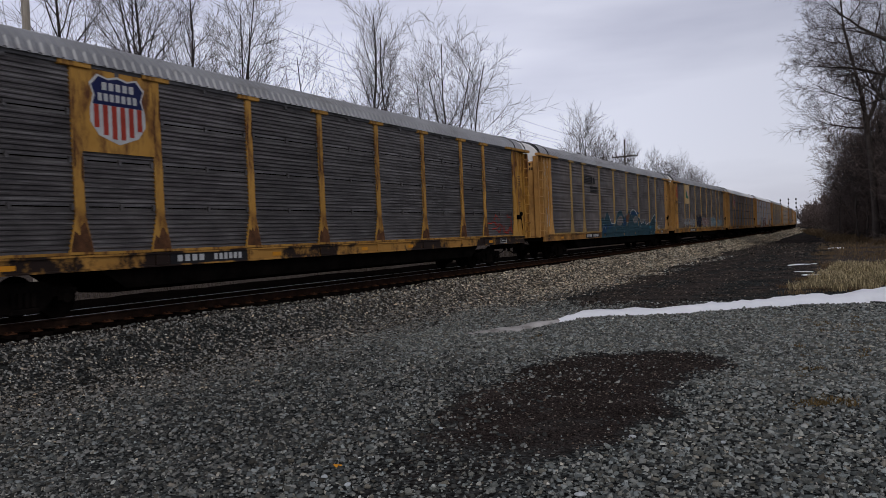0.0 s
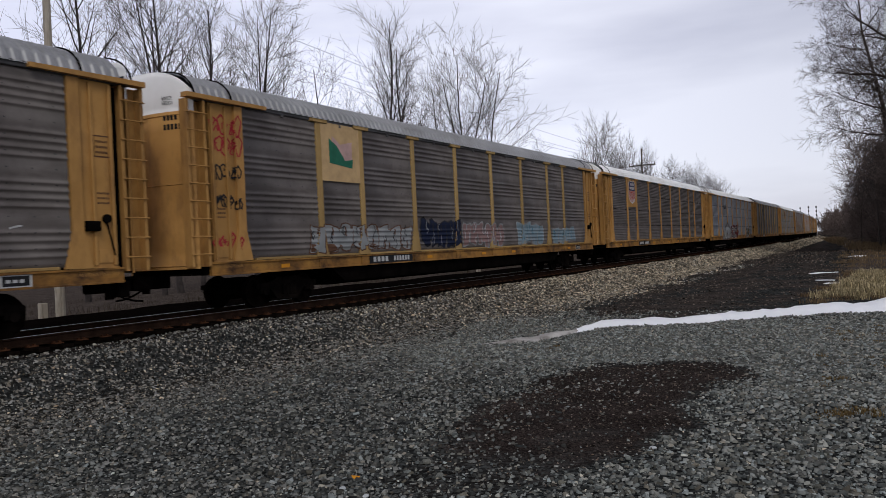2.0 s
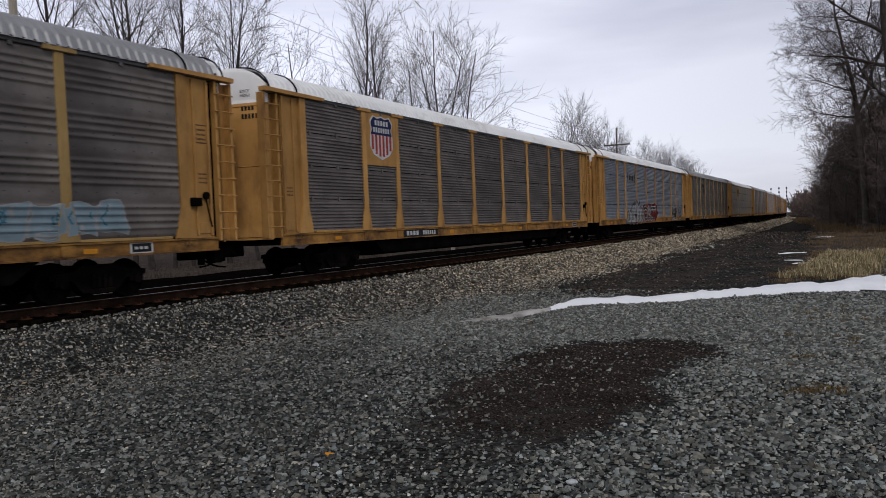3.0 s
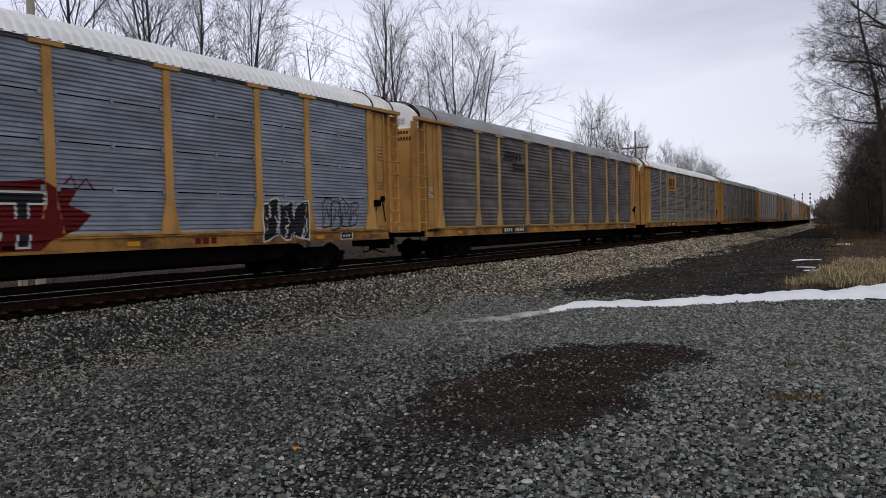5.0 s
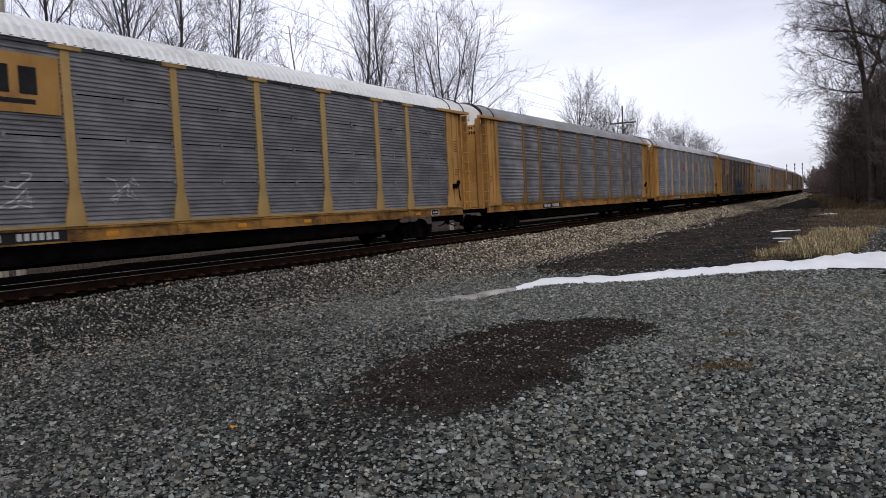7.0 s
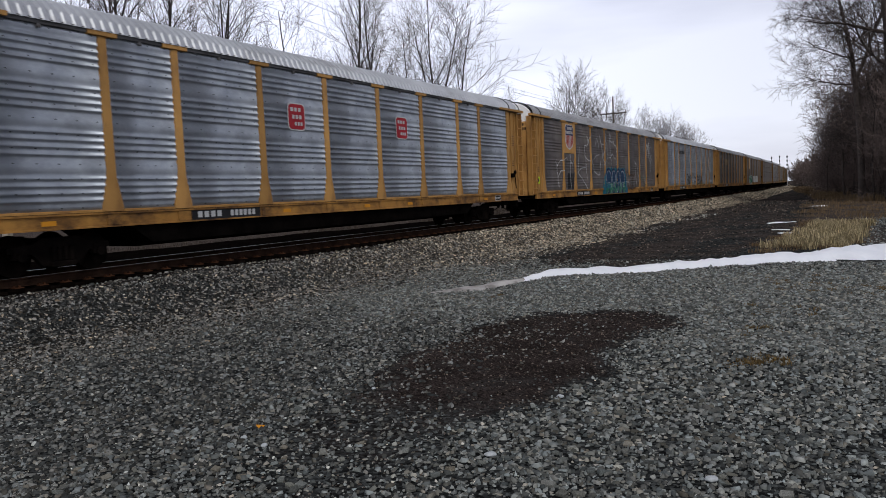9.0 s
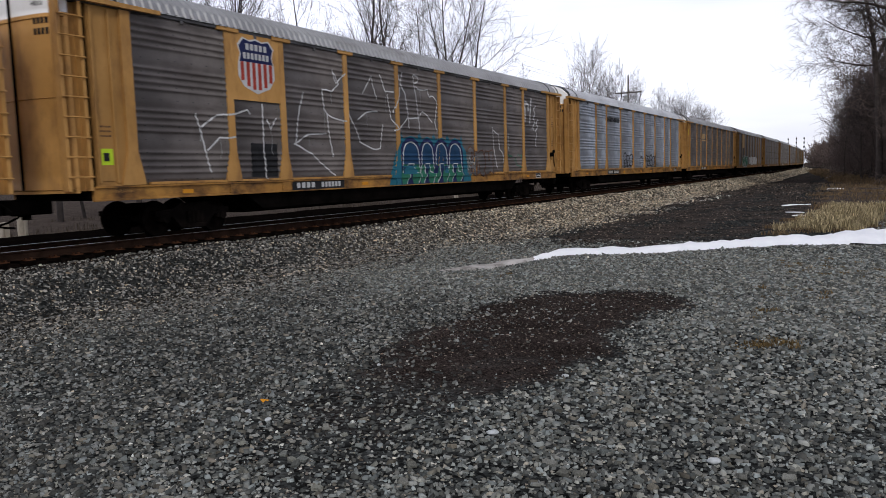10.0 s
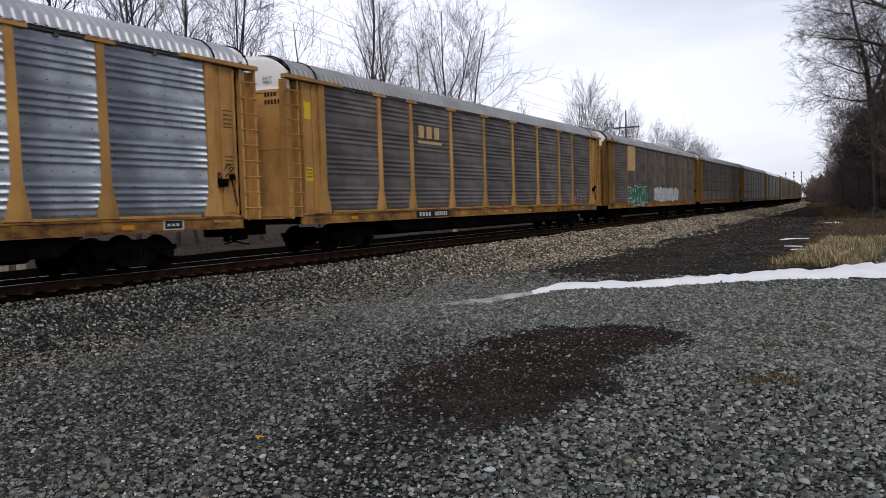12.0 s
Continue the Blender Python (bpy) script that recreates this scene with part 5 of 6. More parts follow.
    c = add("tiered grey wagon with white roof and yellow logo plate", "tiered", "panel_steel", "roof_white", "post_tan")
    decal("logo_plate", c, rect(-7.0, -4.45, 3.62, 4.82), "yellow", "yellow plate", 0, 1.522)
    bars("logo_lettering", c, -6.5, -4.75, 4.0, 0.56, 3, "black", 1, 1.522, "black logo blocks")
    decal("logo_bar", c, rect(-6.45, -5.0, 3.80, 3.90), "black", "", 1, 1.522)
    scrawl(c, -9.0, -7.6, 1.6, 2.3, 5, "chalk", 51)
    scrawl(c, -6.2, -5.2, 1.7, 2.4, 3, "chalk", 52)
    scrawl(c, -3.6, -2.6, 1.7, 2.4, 3, "chalk", 53)
    c = add("weathered grey wagon with ochre posts", "ribbed", "panel_steel", "roof_grey", "yellow_dirty")
    c = add("bright galvanised wagon with red rounded signs", "ribbed", "panel_light", "roof_light")
    for y in (-2.8, 2.9):
        pts = [(y + a * 0.35, 3.75 + b * 0.36) for a, b in ((-0.7, -1), (0.7, -1), (0.95, -0.85), (1, -0.6), (1, 0.6), (0.95, 0.85), (0.7, 1), (-0.7, 1), (-0.95, 0.85), (-1, 0.6), (-1, -0.6), (-0.95, -0.85))]
        decal("sign", c, [(y + (p - y) * 1.1, 3.75 + (q - 3.75) * 1.1) for p, q in pts], "chalk", "pale rim of a sign", 0)
        decal("sign_face", c, pts, "red", "red rounded sign", 1)
        bars("sign_lettering", c, y - 0.26, y + 0.24, 3.9, 0.11, 3, "chalk", 2)
        bars("sign_lettering", c, y - 0.2, y + 0.26, 3.69, 0.11, 3, "chalk", 2)
        bars("sign_lettering", c, y - 0.1, y + 0.28, 3.5, 0.10, 3, "chalk", 2)
    c = add("weathered brown wagon with striped shield and white scrawls", "ribbed", "panel_brown", "roof_grey")
    logo_shield(c)
    white_scrawls(c)
    spray("graffiti_patch", c, [rect(-8.45, -7.45, 1.36, 2.25)], "black", None, "black square of fresh paint", 0.5)
    blocks(c)
    decal("notice", c, rect(-12.9, -12.56, 1.7, 2.05), "lime", "lime square notice", 0, 1.452)
    decal("notice_mark", c, rect(-12.8, -12.66, 1.78, 1.96), "black", "", 1, 1.452)
    graffiti(c, 3.5, 5.9, 1.1, 2.35, 3, "panel_dark", "brown", "panel_dark", 64)
    line_letters(c, 3.55, 4.2, 1.5, 1.95, 3, "chalk", 67, 0.014)
    scrawl(c, 7.3, 8.9, 1.5, 2.1, 5, "green", 68, 0.014)
    c = add("bright galvanised wagon with yellow posts and black graffiti", "ribbed", "panel_light", "roof_light")
    bars("logo_lettering", c, -7.0, -4.6, 4.15, 0.28, 9, "black", 1)
    line_letters(c, -3.4, -1.6, 1.4, 2.25, 3, "black", 71, 0.045)
    line_letters(c, 1.62, 4.75, 1.4, 2.15, 5, "black", 72, 0.045)
    for z, n in ((2.0, 6), (1.8, 4), (1.55, 5)):
        scrawl(c, 0.2, 1.2, z, z + 0.14, n, "black", 70 + n, 0.014)
    put("graffiti_word", text_mesh("THINGS CHANGE", 0.2, M["brown"]), c, "dark words sprayed on the sill", pose(1.478, -0.17, 1.02, 90, 0, 90))
    scrawl(c, 12.3, 12.9, 2.0, 2.6, 4, "black", 73)
    c = add("weathered brown wagon with faded yellow logo", "ribbed", "panel_brown", "roof_grey")
    decal("logo_plate", c, rect(-6.7, -5.0, 3.65, 3.75), "tan", "faded yellow bar", 0)
    bars("logo_lettering", c, -6.65, -5.0, 3.85, 0.45, 3, "tan", 1)
    decal("notice", c, rect(-12.9, -12.54, 4.0, 4.5), "caution", "yellow notice", 0, 1.452)
    decal("notice", c, rect(-12.9, -12.54, 2.2, 2.6), "caution", "yellow notice", 0, 1.452)
    scrawl(c, 9.4, 11.0, 1.4, 2.1, 4, "chalk", 81)
    c = add("weathered brown wagon with tan plate and pale graffiti", "ribbed", "panel_brown", "roof_grey", "yellow_dirty", "yellow_dirty")
    decal("logo_plate", c, rect(-9.0, -7.3, 3.4, 5.05), "tan", "tan plate", 0, 1.524)
    graffiti(c, -9.0, -4.0, 1.1, 2.4, 4, "green", "pale", "chalk", 91)
    graffiti(c, -2.0, 6.0, 1.3, 2.4, 6, "chalk", "pale", "brown", 92)
    styles = [("tiered", "panel_brown"), ("ribbed", "panel_brown"), ("ribbed", "panel_steel"), ("tiered", "panel_steel")]
    for i in range(13):
        style, panel = styles[(i * 3 + i // 4) % 4]
        add("weathered grey and ochre wagon far down the train", style, panel, "roof_white" if i % 5 == 2 else "roof_grey", "post_drab", "yellow_dirty", "yellow_dirty")
    return made


WAGONS = wagons()


# ---- snow ----
def snow_strip(name, label, line, mat, seed):
    """A bank of old snow along a line of (x, y, width, height)."""
    bm = bmesh.new()
    rings = []
    dense = []
    for (a, b) in zip(line, line[1:]):
        n = max(2, int(math.dist(a[:2], b[:2]) / 0.18))
        dense += [tuple(p + (q - p) * k / n for p, q in zip(a, b)) for k in range(n)]
    dense.append(line[-1])
    for i, (x, y, w, h) in enumerate(dense):
        k = min(i + 1, len(dense) - 1)
        d = Vector((dense[k][0] - dense[k - 1][0], dense[k][1] - dense[k - 1][1], 0)).normalized()
        n = Vector((-d.y, d.x, 0))
        rag = 1 + 0.6 * noise.noise((x * 1.1, y * 1.1, seed)) + 0.6 * noise.noise((x * 4, y * 4, seed))
        ring = []
        for j in range(9):
            v = -1 + 2 * j / 8
            reach = w / 2 * rag * (1 + 0.25 * noise.noise((x * 2, y * 2, seed + v)))
            p = Vector((x, y, 0)) + n * v * reach
            lift = h * (1 - abs(v) ** 2.6) * (0.75 + 0.5 * noise.noise((p.x * 1.7, p.y * 1.7, seed + 3)) + 0.3 * noise.noise((p.x * 6, p.y * 6, seed + 4)))
            ring.append(bm.verts.new((p.x, p.y, ground_z(p.x, p.y) + 0.02 + lift - (0.08 if abs(v) == 1 else 0))))
        rings.append(ring)
    for a, b in zip(rings, rings[1:]):
        for j in range(8):
            bm.faces.new((a[j], a[j + 1], b[j + 1], b[j]))
    return tagged(new(name, to_mesh(name, bm, mat, True)), label, "snow")


snow_strip("snow_bank", "long ragged bank of old white snow across the gravel", [(-7.05, 17.6, 0.25, 0.05), (-6.75, 18.6, 0.5, 0.13), (-6.3, 19.4, 0.7, 0.17), (-5.0, 20.3, 0.8, 0.17), (-3.8, 21.6, 0.8, 0.18), (-2.2, 22.9, 1.2, 0.2), (-0.6, 24.3, 1.8, 0.22), (1.2, 25.9, 2.8, 0.28), (4.0, 28.2, 4.0, 0.3), (9.0, 31.5, 5.0, 0.3)], M["snow"], 1)
snow_strip("dirty_snow", "thin dirty melting snow at the end of the bank", [(-8.2, 15.4, 0.25, 0.02), (-7.7, 16.1, 0.5, 0.06), (-7.3, 16.9, 0.5, 0.09), (-6.95, 17.9, 0.3, 0.08)], M["snow_dirty"], 2)
for x, y, w, h, length, skew in ((-3.2, 44.6, 0.28, 0.04, 1.3, 0.7), (-2.7, 38.2, 0.22, 0.03, 0.8, -0.1), (-2.2, 36.0, 0.28, 0.04, 0.8, 0.2), (-1.9, 34.3, 0.2, 0.03, 0.5, 0.1), (-2.6, 70.8, 1.3, 0.10, 1.4, 0.3), (-4.7, 120, 3.0, 0.28, 2.0, -0.5)):
    snow_strip("snow_patch", "small patch of old snow on dark cinders", [(x - length / 2, y - skew, w * 0.2, h * 0.4), (x - length * 0.2, y - skew * 0.2, w, h), (x + length * 0.1, y + skew * 0.4, w * 0.6, h), (x + length / 2, y + skew, w * 0.2, h * 0.4)], M["snow"], y)


# ---- bare trees ----
def grow(rng, start, heading, length, radius, level, habit, out):
    """One branch and, along it, its smaller branches."""
    count, thin = habit["count"], habit["thin"]
    n = (8, 6, 3, 2)[min(level, 3)]
    p, d = start.copy(), heading.normalized()
    line = [(p.copy(), radius)]
    levels = len(count)
    tip = 0.22 if level < levels else 0.5
    for i in range(n):
        d = (d + Vector((rng.uniform(-1, 1), rng.uniform(-1, 1), rng.uniform(-1, 1))) * habit["wander"] * (0.6 if level == 0 else 1) + Vector((0, 0, habit["up"]))).normalized()
        p = p + d * length / n
        line.append((p.copy(), max(thin * 0.6, radius * (1 - (1 - tip) * (i + 1) / n))))
    out[min(level, 3)].append(line)
    if level == levels:
        return
    kids = count[level]
    first = habit["first"] if level == 0 else 0.15
    for k in range(kids + rng.randint(0, 1)):
        s = first + (1 - first) * (k + rng.random()) / (kids + 1)
        i = min(int(s * n), n - 1)
        (a, ra), (b, rb) = line[i], line[i + 1]
        f = s * n - i
        q, r = a.lerp(b, f), ra + (rb - ra) * f
        axis = (b - a).normalized()
        side = axis.orthogonal().normalized()
        side.rotate(Matrix.Rotation(2.4 * k + rng.uniform(-0.6, 0.6), 3, axis))
        spread = rng.uniform(*habit["fan"])
        reach = rng.uniform(*habit["ratio"]) * (1.2 - 0.7 * s) if level == 0 else rng.uniform(0.38, 0.62)
        grow(rng, q, axis * math.cos(spread) + side * math.sin(spread), length * reach, max(thin, r * 0.55), level + 1, habit, out)


def wood_parts(ob, out, bark, twig):
    for piece, lines, mat in (("trunk", out[0] + out[1], bark), ("crown", out[2] + out[3], twig)):
        verts, faces = tubes(lines, 7, False)
        me = bpy.data.meshes.new(piece)
        me.from_pydata(verts, [], faces)
        me.materials.append(mat)
        me.polygons.foreach_set("use_smooth", [True] * len(me.polygons))
        put(piece, me, ob)
    return ob


def tree(name, label, seed, height, bark, twig, count, up=0.05, wander=0.14, stems=1, lean=0.06, girth=0.010, group="trees beside the line", thin=0.014, fan=(0.45, 0.85), ratio=(0.3, 0.45), first=0.25):
    rng = random.Random(seed)
    out = [[], [], [], []]
    habit = dict(count=count, up=up, wander=wander, thin=thin, fan=fan, ratio=ratio, first=first)
    for s in range(stems):
        many = stems > 1
        d = Vector((rng.uniform(-lean, lean) * (1 + 2 * many), rng.uniform(-lean, lean) * (1 + 2 * many), 1))
        grow(rng, Vector((rng.uniform(-0.3, 0.3) * many, rng.uniform(-0.3, 0.3) * many, -0.1)), d, height * rng.uniform(0.85, 1.0), height * girth, 0, habit, out)
    return wood_parts(thing(name, label, "tree", group), out, bark, twig)


def limbed_tree(label, seed, trunk, limbs, bark, twig, count, thin):
    """A great tree: a bare trunk of (point, radius) and main limbs of (height share, heading, length, radius)."""
    rng = random.Random(seed)
    out = [[], [], [], []]
    out[0].append([(Vector(p), r) for p, r in trunk])
    habit = dict(count=(0,) + count, up=0.045, wander=0.2, thin=thin, fan=(0.5, 1.0), ratio=(0.4, 0.6), first=0.2)
    for share, heading, length, radius in limbs:
        f = share * (len(trunk) - 1)
        i = min(int(f), len(trunk) - 2)
        q = Vector(trunk[i][0]).lerp(Vector(trunk[i + 1][0]), f - i)
        grow(rng, q, Vector(heading), length, radius, 1, habit, out)
    return wood_parts(thing("woodland_tree", label, "tree", "trees of the wood"), out, bark, twig)


def place(kinds, spots, first):
    """Stands copies of tree kinds at (kind, x, y, scale, turn)."""
    for k, x, y, size, turn in spots:
        src = kinds[k]
        z = ground_z(x, y) - 0.05
        m = Matrix.Translation((x, y, z)) @ Matrix.Rotation(radians(turn), 4, 'Z') @ Matrix.Diagonal((size, size, size, 1))
        if k in first:
            made = copy_thing(src, Matrix.LocRotScale((x, y, z), Euler((0, 0, radians(turn))), None))
        else:
            first.add(k)
            made = src
        made.matrix_basis = m


FIELD = {
    "tall": tree("bare_tree", "tall slender leafless tree behind the line", 5, 22, M["bark"], M["twig"], (20, 7, 6), 0.06, 0.13, girth=0.0085, thin=0.012, fan=(0.4, 0.8), ratio=(0.24, 0.40)),
    "thin": tree("bare_tree", "thin upright leafless tree behind the line", 8, 18, M["bark"], M["twig"], (17, 6, 5), 0.06, 0.13, girth=0.0075, thin=0.012, fan=(0.45, 0.85), ratio=(0.24, 0.38)),
    "twin": tree("bare_tree", "forked upright leafless tree behind the line", 15, 21, M["bark"], M["twig"], (13, 6, 5), 0.06, 0.13, 2, 0.05, girth=0.007, thin=0.014, fan=(0.4, 0.8), ratio=(0.24, 0.4)),
    "wide": tree("bare_tree", "broad spreading leafless tree behind the line", 13, 17, M["bark"], M["twig"], (11, 7, 5), 0.04, 0.15, 5, 0.13, girth=0.0075, thin=0.012, fan=(0.4, 0.85), ratio=(0.3, 0.45), first=0.3),
    "round": tree("bare_tree", "round-crowned leafless tree behind the line", 21, 16, M["bark"], M["twig"], (11, 6, 5), 0.06, 0.13, 3, 0.05, girth=0.0075, thin=0.016, fan=(0.4, 0.85), ratio=(0.3, 0.46), first=0.35),
}
standing = set()
place(FIELD, [
    ("thin", -42, 21.5, 1.0, 50), ("tall", -42, 28.0, 1.0, 0), ("thin", -44, 31.0, 0.85, 150), ("tall", -42, 33.6, 1.0, 0), ("twin", -42.5, 35.2, 1.05, 200), ("tall", -41.5, 36.4, 0.95, 90), ("thin", -42, 38.6, 1.1, 150), ("twin", -42, 42.2, 1.0, 10),
    ("thin", -42, 45.3, 1.25, 120), ("thin", -42, 49.2, 1.2, 300), ("thin", -43, 53.5, 0.85, 220), ("thin", -41, 56.0, 0.72, 80), ("tall", -42, 59.2, 1.13, 70), ("thin", -42, 62.4, 1.05, 20), ("tall", -42, 65.3, 1.1, 250), ("thin", -43, 69.0, 1.0, 30),
], standing)
place(FIELD, [
    ("wide", -42, 75.0, 1.42, 10), ("thin", -44, 72.5, 0.9, 40), ("thin", -40, 91.0, 0.95, 160), ("round", -41, 118, 1.3, 0), ("round", -44, 146, 1.3, 60), ("round", -42, 130, 1.05, 200), ("thin", -46, 108, 0.75, 100), ("wide", -46, 165, 1.15, 90),
    ("round", -44, 180, 1.2, 30), ("round", -45, 205, 1.2, 150), ("wide", -48, 228, 1.25, 200), ("round", -50, 255, 1.25, 10), ("round", -52, 285, 1.3, 80), ("thin", -47, 97, 0.85, 120), ("thin", -44, 101, 0.8, 220),
], standing)

WOOD = {
    "great": limbed_tree("tall grey leafless tree with a spreading crown at the wood's edge", 33,
                         [((0.0, 0, -0.2), 0.36), ((-0.1, 0, 4), 0.31), ((-0.3, 0, 8), 0.28), ((-0.6, 0, 11.8), 0.25), ((-0.9, 0.1, 14.5), 0.20), ((-1.7, 0.2, 18.5), 0.15), ((-2.4, 0, 22), 0.10), ((-2.6, 0.3, 26), 0.05)],
                         [(0.43, (0.45, 0.2, 1), 13, 0.18), (0.42, (-1, 0.1, 0.02), 5.4, 0.09), (0.46, (0.1, 1, 0.8), 7, 0.1), (0.5, (-0.3, -1, 0.8), 6, 0.1), (0.55, (-1, 0.2, 0.3), 5.4, 0.09), (0.6, (0.9, -0.3, 0.6), 6, 0.1),
                          (0.66, (-1, -0.2, 0.5), 5.6, 0.09), (0.72, (0.6, 0.8, 0.6), 5, 0.08), (0.78, (-1, 0.3, 0.5), 5, 0.07), (0.85, (0.8, -0.4, 0.7), 5, 0.06), (0.9, (-0.9, -0.3, 0.8), 5, 0.05), (0.62, (-0.4, -0.9, 0.5), 5, 0.07), (0.75, (-0.5, 0.9, 0.6), 5, 0.07)], M["dark_bark"], M["dark_twig"], (11, 8, 6), 0.014),
    "dark": limbed_tree("massive dark leafless tree with heavy limbs", 35,
                        [((0.0, 0, -0.2), 0.5), ((0.1, 0, 5), 0.46), ((0.0, 0, 10), 0.42), ((-0.2, 0, 15), 0.38), ((-0.6, 0, 20), 0.30), ((-0.8, 0, 26), 0.12)],
                        [(0.5, (-1, 0.1, 0.5), 6, 0.2), (0.58, (1, 0.2, 0.5), 8, 0.2), (0.62, (-1, -0.3, 0.35), 7, 0.2), (0.68, (0.2, 1, 0.6), 7, 0.15), (0.74, (-0.9, 0.2, 0.6), 7, 0.18), (0.8, (0.9, -0.6, 0.6), 7, 0.14), (0.88, (-0.8, -0.2, 0.9), 7, 0.12)], M["dark_bark"], M["dark_twig"], (10, 7, 5), 0.016),
    "slim": tree("woodland_tree", "slim leafless tree with level twigs at the wood's edge", 38, 13, M["dark_bark"], M["dark_twig"], (16, 8, 6), 0.0, 0.16, 1, 0.04, 0.008, "trees of the wood", 0.018, (0.8, 1.35), (0.3, 0.42), 0.3),
    "back": tree("woodland_tree", "tall brown leafless tree inside the wood", 52, 15, M["dark_bark"], M["thicket"], (16, 7, 5), 0.05, 0.16, 2, 0.06, 0.007, "trees of the wood", 0.022, (0.45, 0.95), (0.28, 0.42), 0.2),
    "mid": tree("thicket_tree", "brown tangled leafless tree of the thicket", 37, 9, M["dark_bark"], M["thicket"], (8, 6, 4), 0.03, 0.18, 3, 0.10, 0.006, "trees of the wood", 0.024, (0.5, 1.0), (0.3, 0.46), 0.1),
    "bush": tree("thicket_bush", "dark tangled leafless bush of the thicket", 41, 6.5, M["dark_bark"], M["thicket"], (7, 5, 4), 0.05, 0.2, 4, 0.2, 0.005, "bushes of the wood", 0.026, (0.5, 1.0), (0.35, 0.5), 0.05),
    "far": tree("thicket_tree", "distant brown leafless tree of the wood", 43, 9, M["dark_bark"], M["thicket"], (6, 4, 3), 0.05, 0.18, 3, 0.13, 0.006, "trees of the wood", 0.05, (0.5, 1.0), (0.32, 0.48), 0.1),
    "pale": tree("pale_tree", "slim pale leafless tree before the wood", 47, 11, M["bark"], M["twig"], (8, 5, 4), 0.05, 0.12, 1, 0.03, 0.010, "trees of the wood", 0.014, (0.4, 0.9), (0.25, 0.4), 0.5),
}


def wood_edge(y):
    """The wood's near edge, which draws back to the left with the track's curve."""
    return float(np.interp(y, (60, 80, 86.5, 93, 139, 202, 327, 420), (8.0, 3.1, 1.3, -0.6, -5.3, -10.9, -24.0, -34.0)))


wood_rng = random.Random(4)
spots = [("great", 0.6, 86.2, 1.0, 0), ("dark", 2.9, 82, 1.0, 0), ("great", 6.5, 90, 1.0, 140), ("slim", -1.2, 97, 1.0, 0), ("slim", -0.2, 94, 0.9, 130), ("slim", 1.8, 91, 1.05, 250), ("slim", -3.4, 112, 0.85, 70), ("pale", 1.6, 83.6, 1.0, 0), ("slim", 3.4, 88, 1.1, 20), ("slim", 2.6, 95, 1.15, 190), ("slim", 5.0, 86, 1.15, 310), ("slim", 4.2, 92, 1.2, 80), ("slim", 6.8, 85, 1.15, 160), ("slim", 0.8, 100, 1.1, 40), ("slim", -0.8, 106, 1.0, 290)]
y = 84.0
while y < 340:
    for row in range(3 if y < 150 else 2):
        x = wood_edge(y) + 1.2 + row * 2.8 + wood_rng.uniform(-0.8, 1.0)
        size = wood_rng.uniform(0.75, 1.05) * (0.9 if row == 0 else 1.08)
        kind = ("bush" if row == 0 else "mid") if y < 150 else "far"
        spots.append((kind, x, y + wood_rng.uniform(-2, 2), size * (1.3 if kind == "bush" and wood_rng.random() < 0.3 else 1.0), wood_rng.uniform(0, 360)))
    y += 4.0 if y < 150 else 8.5
for x, yy in ((3.8, 81), (5.5, 79), (7.5, 78), (4.6, 84), (6.5, 83), (9, 82)):
    spots.append(("mid", x, yy, wood_rng.uniform(0.9, 1.25), wood_rng.uniform(0, 360)))
for yy in range(80, 150, 4):
    for row in range(3):
        spots.append(("back", wood_edge(yy) + 3.5 + row * 3.0 + wood_rng.uniform(-1, 1), yy + wood_rng.uniform(-2, 2), wood_rng.uniform(0.75, 1.1), wood_rng.uniform(0, 360)))
place(WOOD, spots, set())


# ---- poles, wires and signals ----
def utility_pole(x, y, height, mat, arms):
    pole = thing("utility_pole", "pale weathered timber utility pole behind the train" if not arms else "dark timber utility pole with a crossarm", "utility pole")
    part("shaft", rod(bmesh.new(), (0, 0, -0.5), (0, 0, height), 0.17 if not arms else 0.12, 12, 0.12 if not arms else 0.08), mat, pole)
    if arms:
        bm = box(bmesh.new(), -1.6, 1.6, -0.06, 0.06, height - 2.1, height - 1.95, 0.01)
        arm = part("crossarm", bm, mat, pole)
        for a in (-1.5, -0.6, 0.6, 1.5):
            part("insulator", rod(bmesh.new(), (a, 0, height - 1.95), (a, 0, height - 1.68), 0.05, 8, 0.035), mat, arm)
        for s in (-1, 1):
            part("brace", rod(bmesh.new(), (s * 1.0, 0.08, height - 2.1), (0, 0.12, height - 2.9), 0.03, 5), mat, pole)
    pole.matrix_basis = pose(x, y, 0, 0, 0, 0)
    return pole


utility_pole(-25, 15.6, 13.5, M["pole"], False)
utility_pole(-25.3, 89.4, 13.1, M["pole_dark"], True)
for dx, dz in ((-1.5, 0.0), (-0.6, 0.0), (1.5, 0.0)):
    a, b = Vector((-25 + dx, 15.6, 13.0)), Vector((-25.3 + dx, 89.4, 11.45))
    pts = [a.lerp(b, i / 24) - Vector((0, 0, 4 * 0.9 * (i / 24) * (1 - i / 24))) for i in range(25)]
    verts, faces = tubes([[(p, 0.012) for p in pts]], 4)
    me = bpy.data.meshes.new("overhead_wire")
    me.from_pydata(verts, [], faces)
    me.materials.append(M["wire"])
    tagged(new("overhead_wire", me), "thin grey overhead wire between poles", "wire", "wires between the poles")


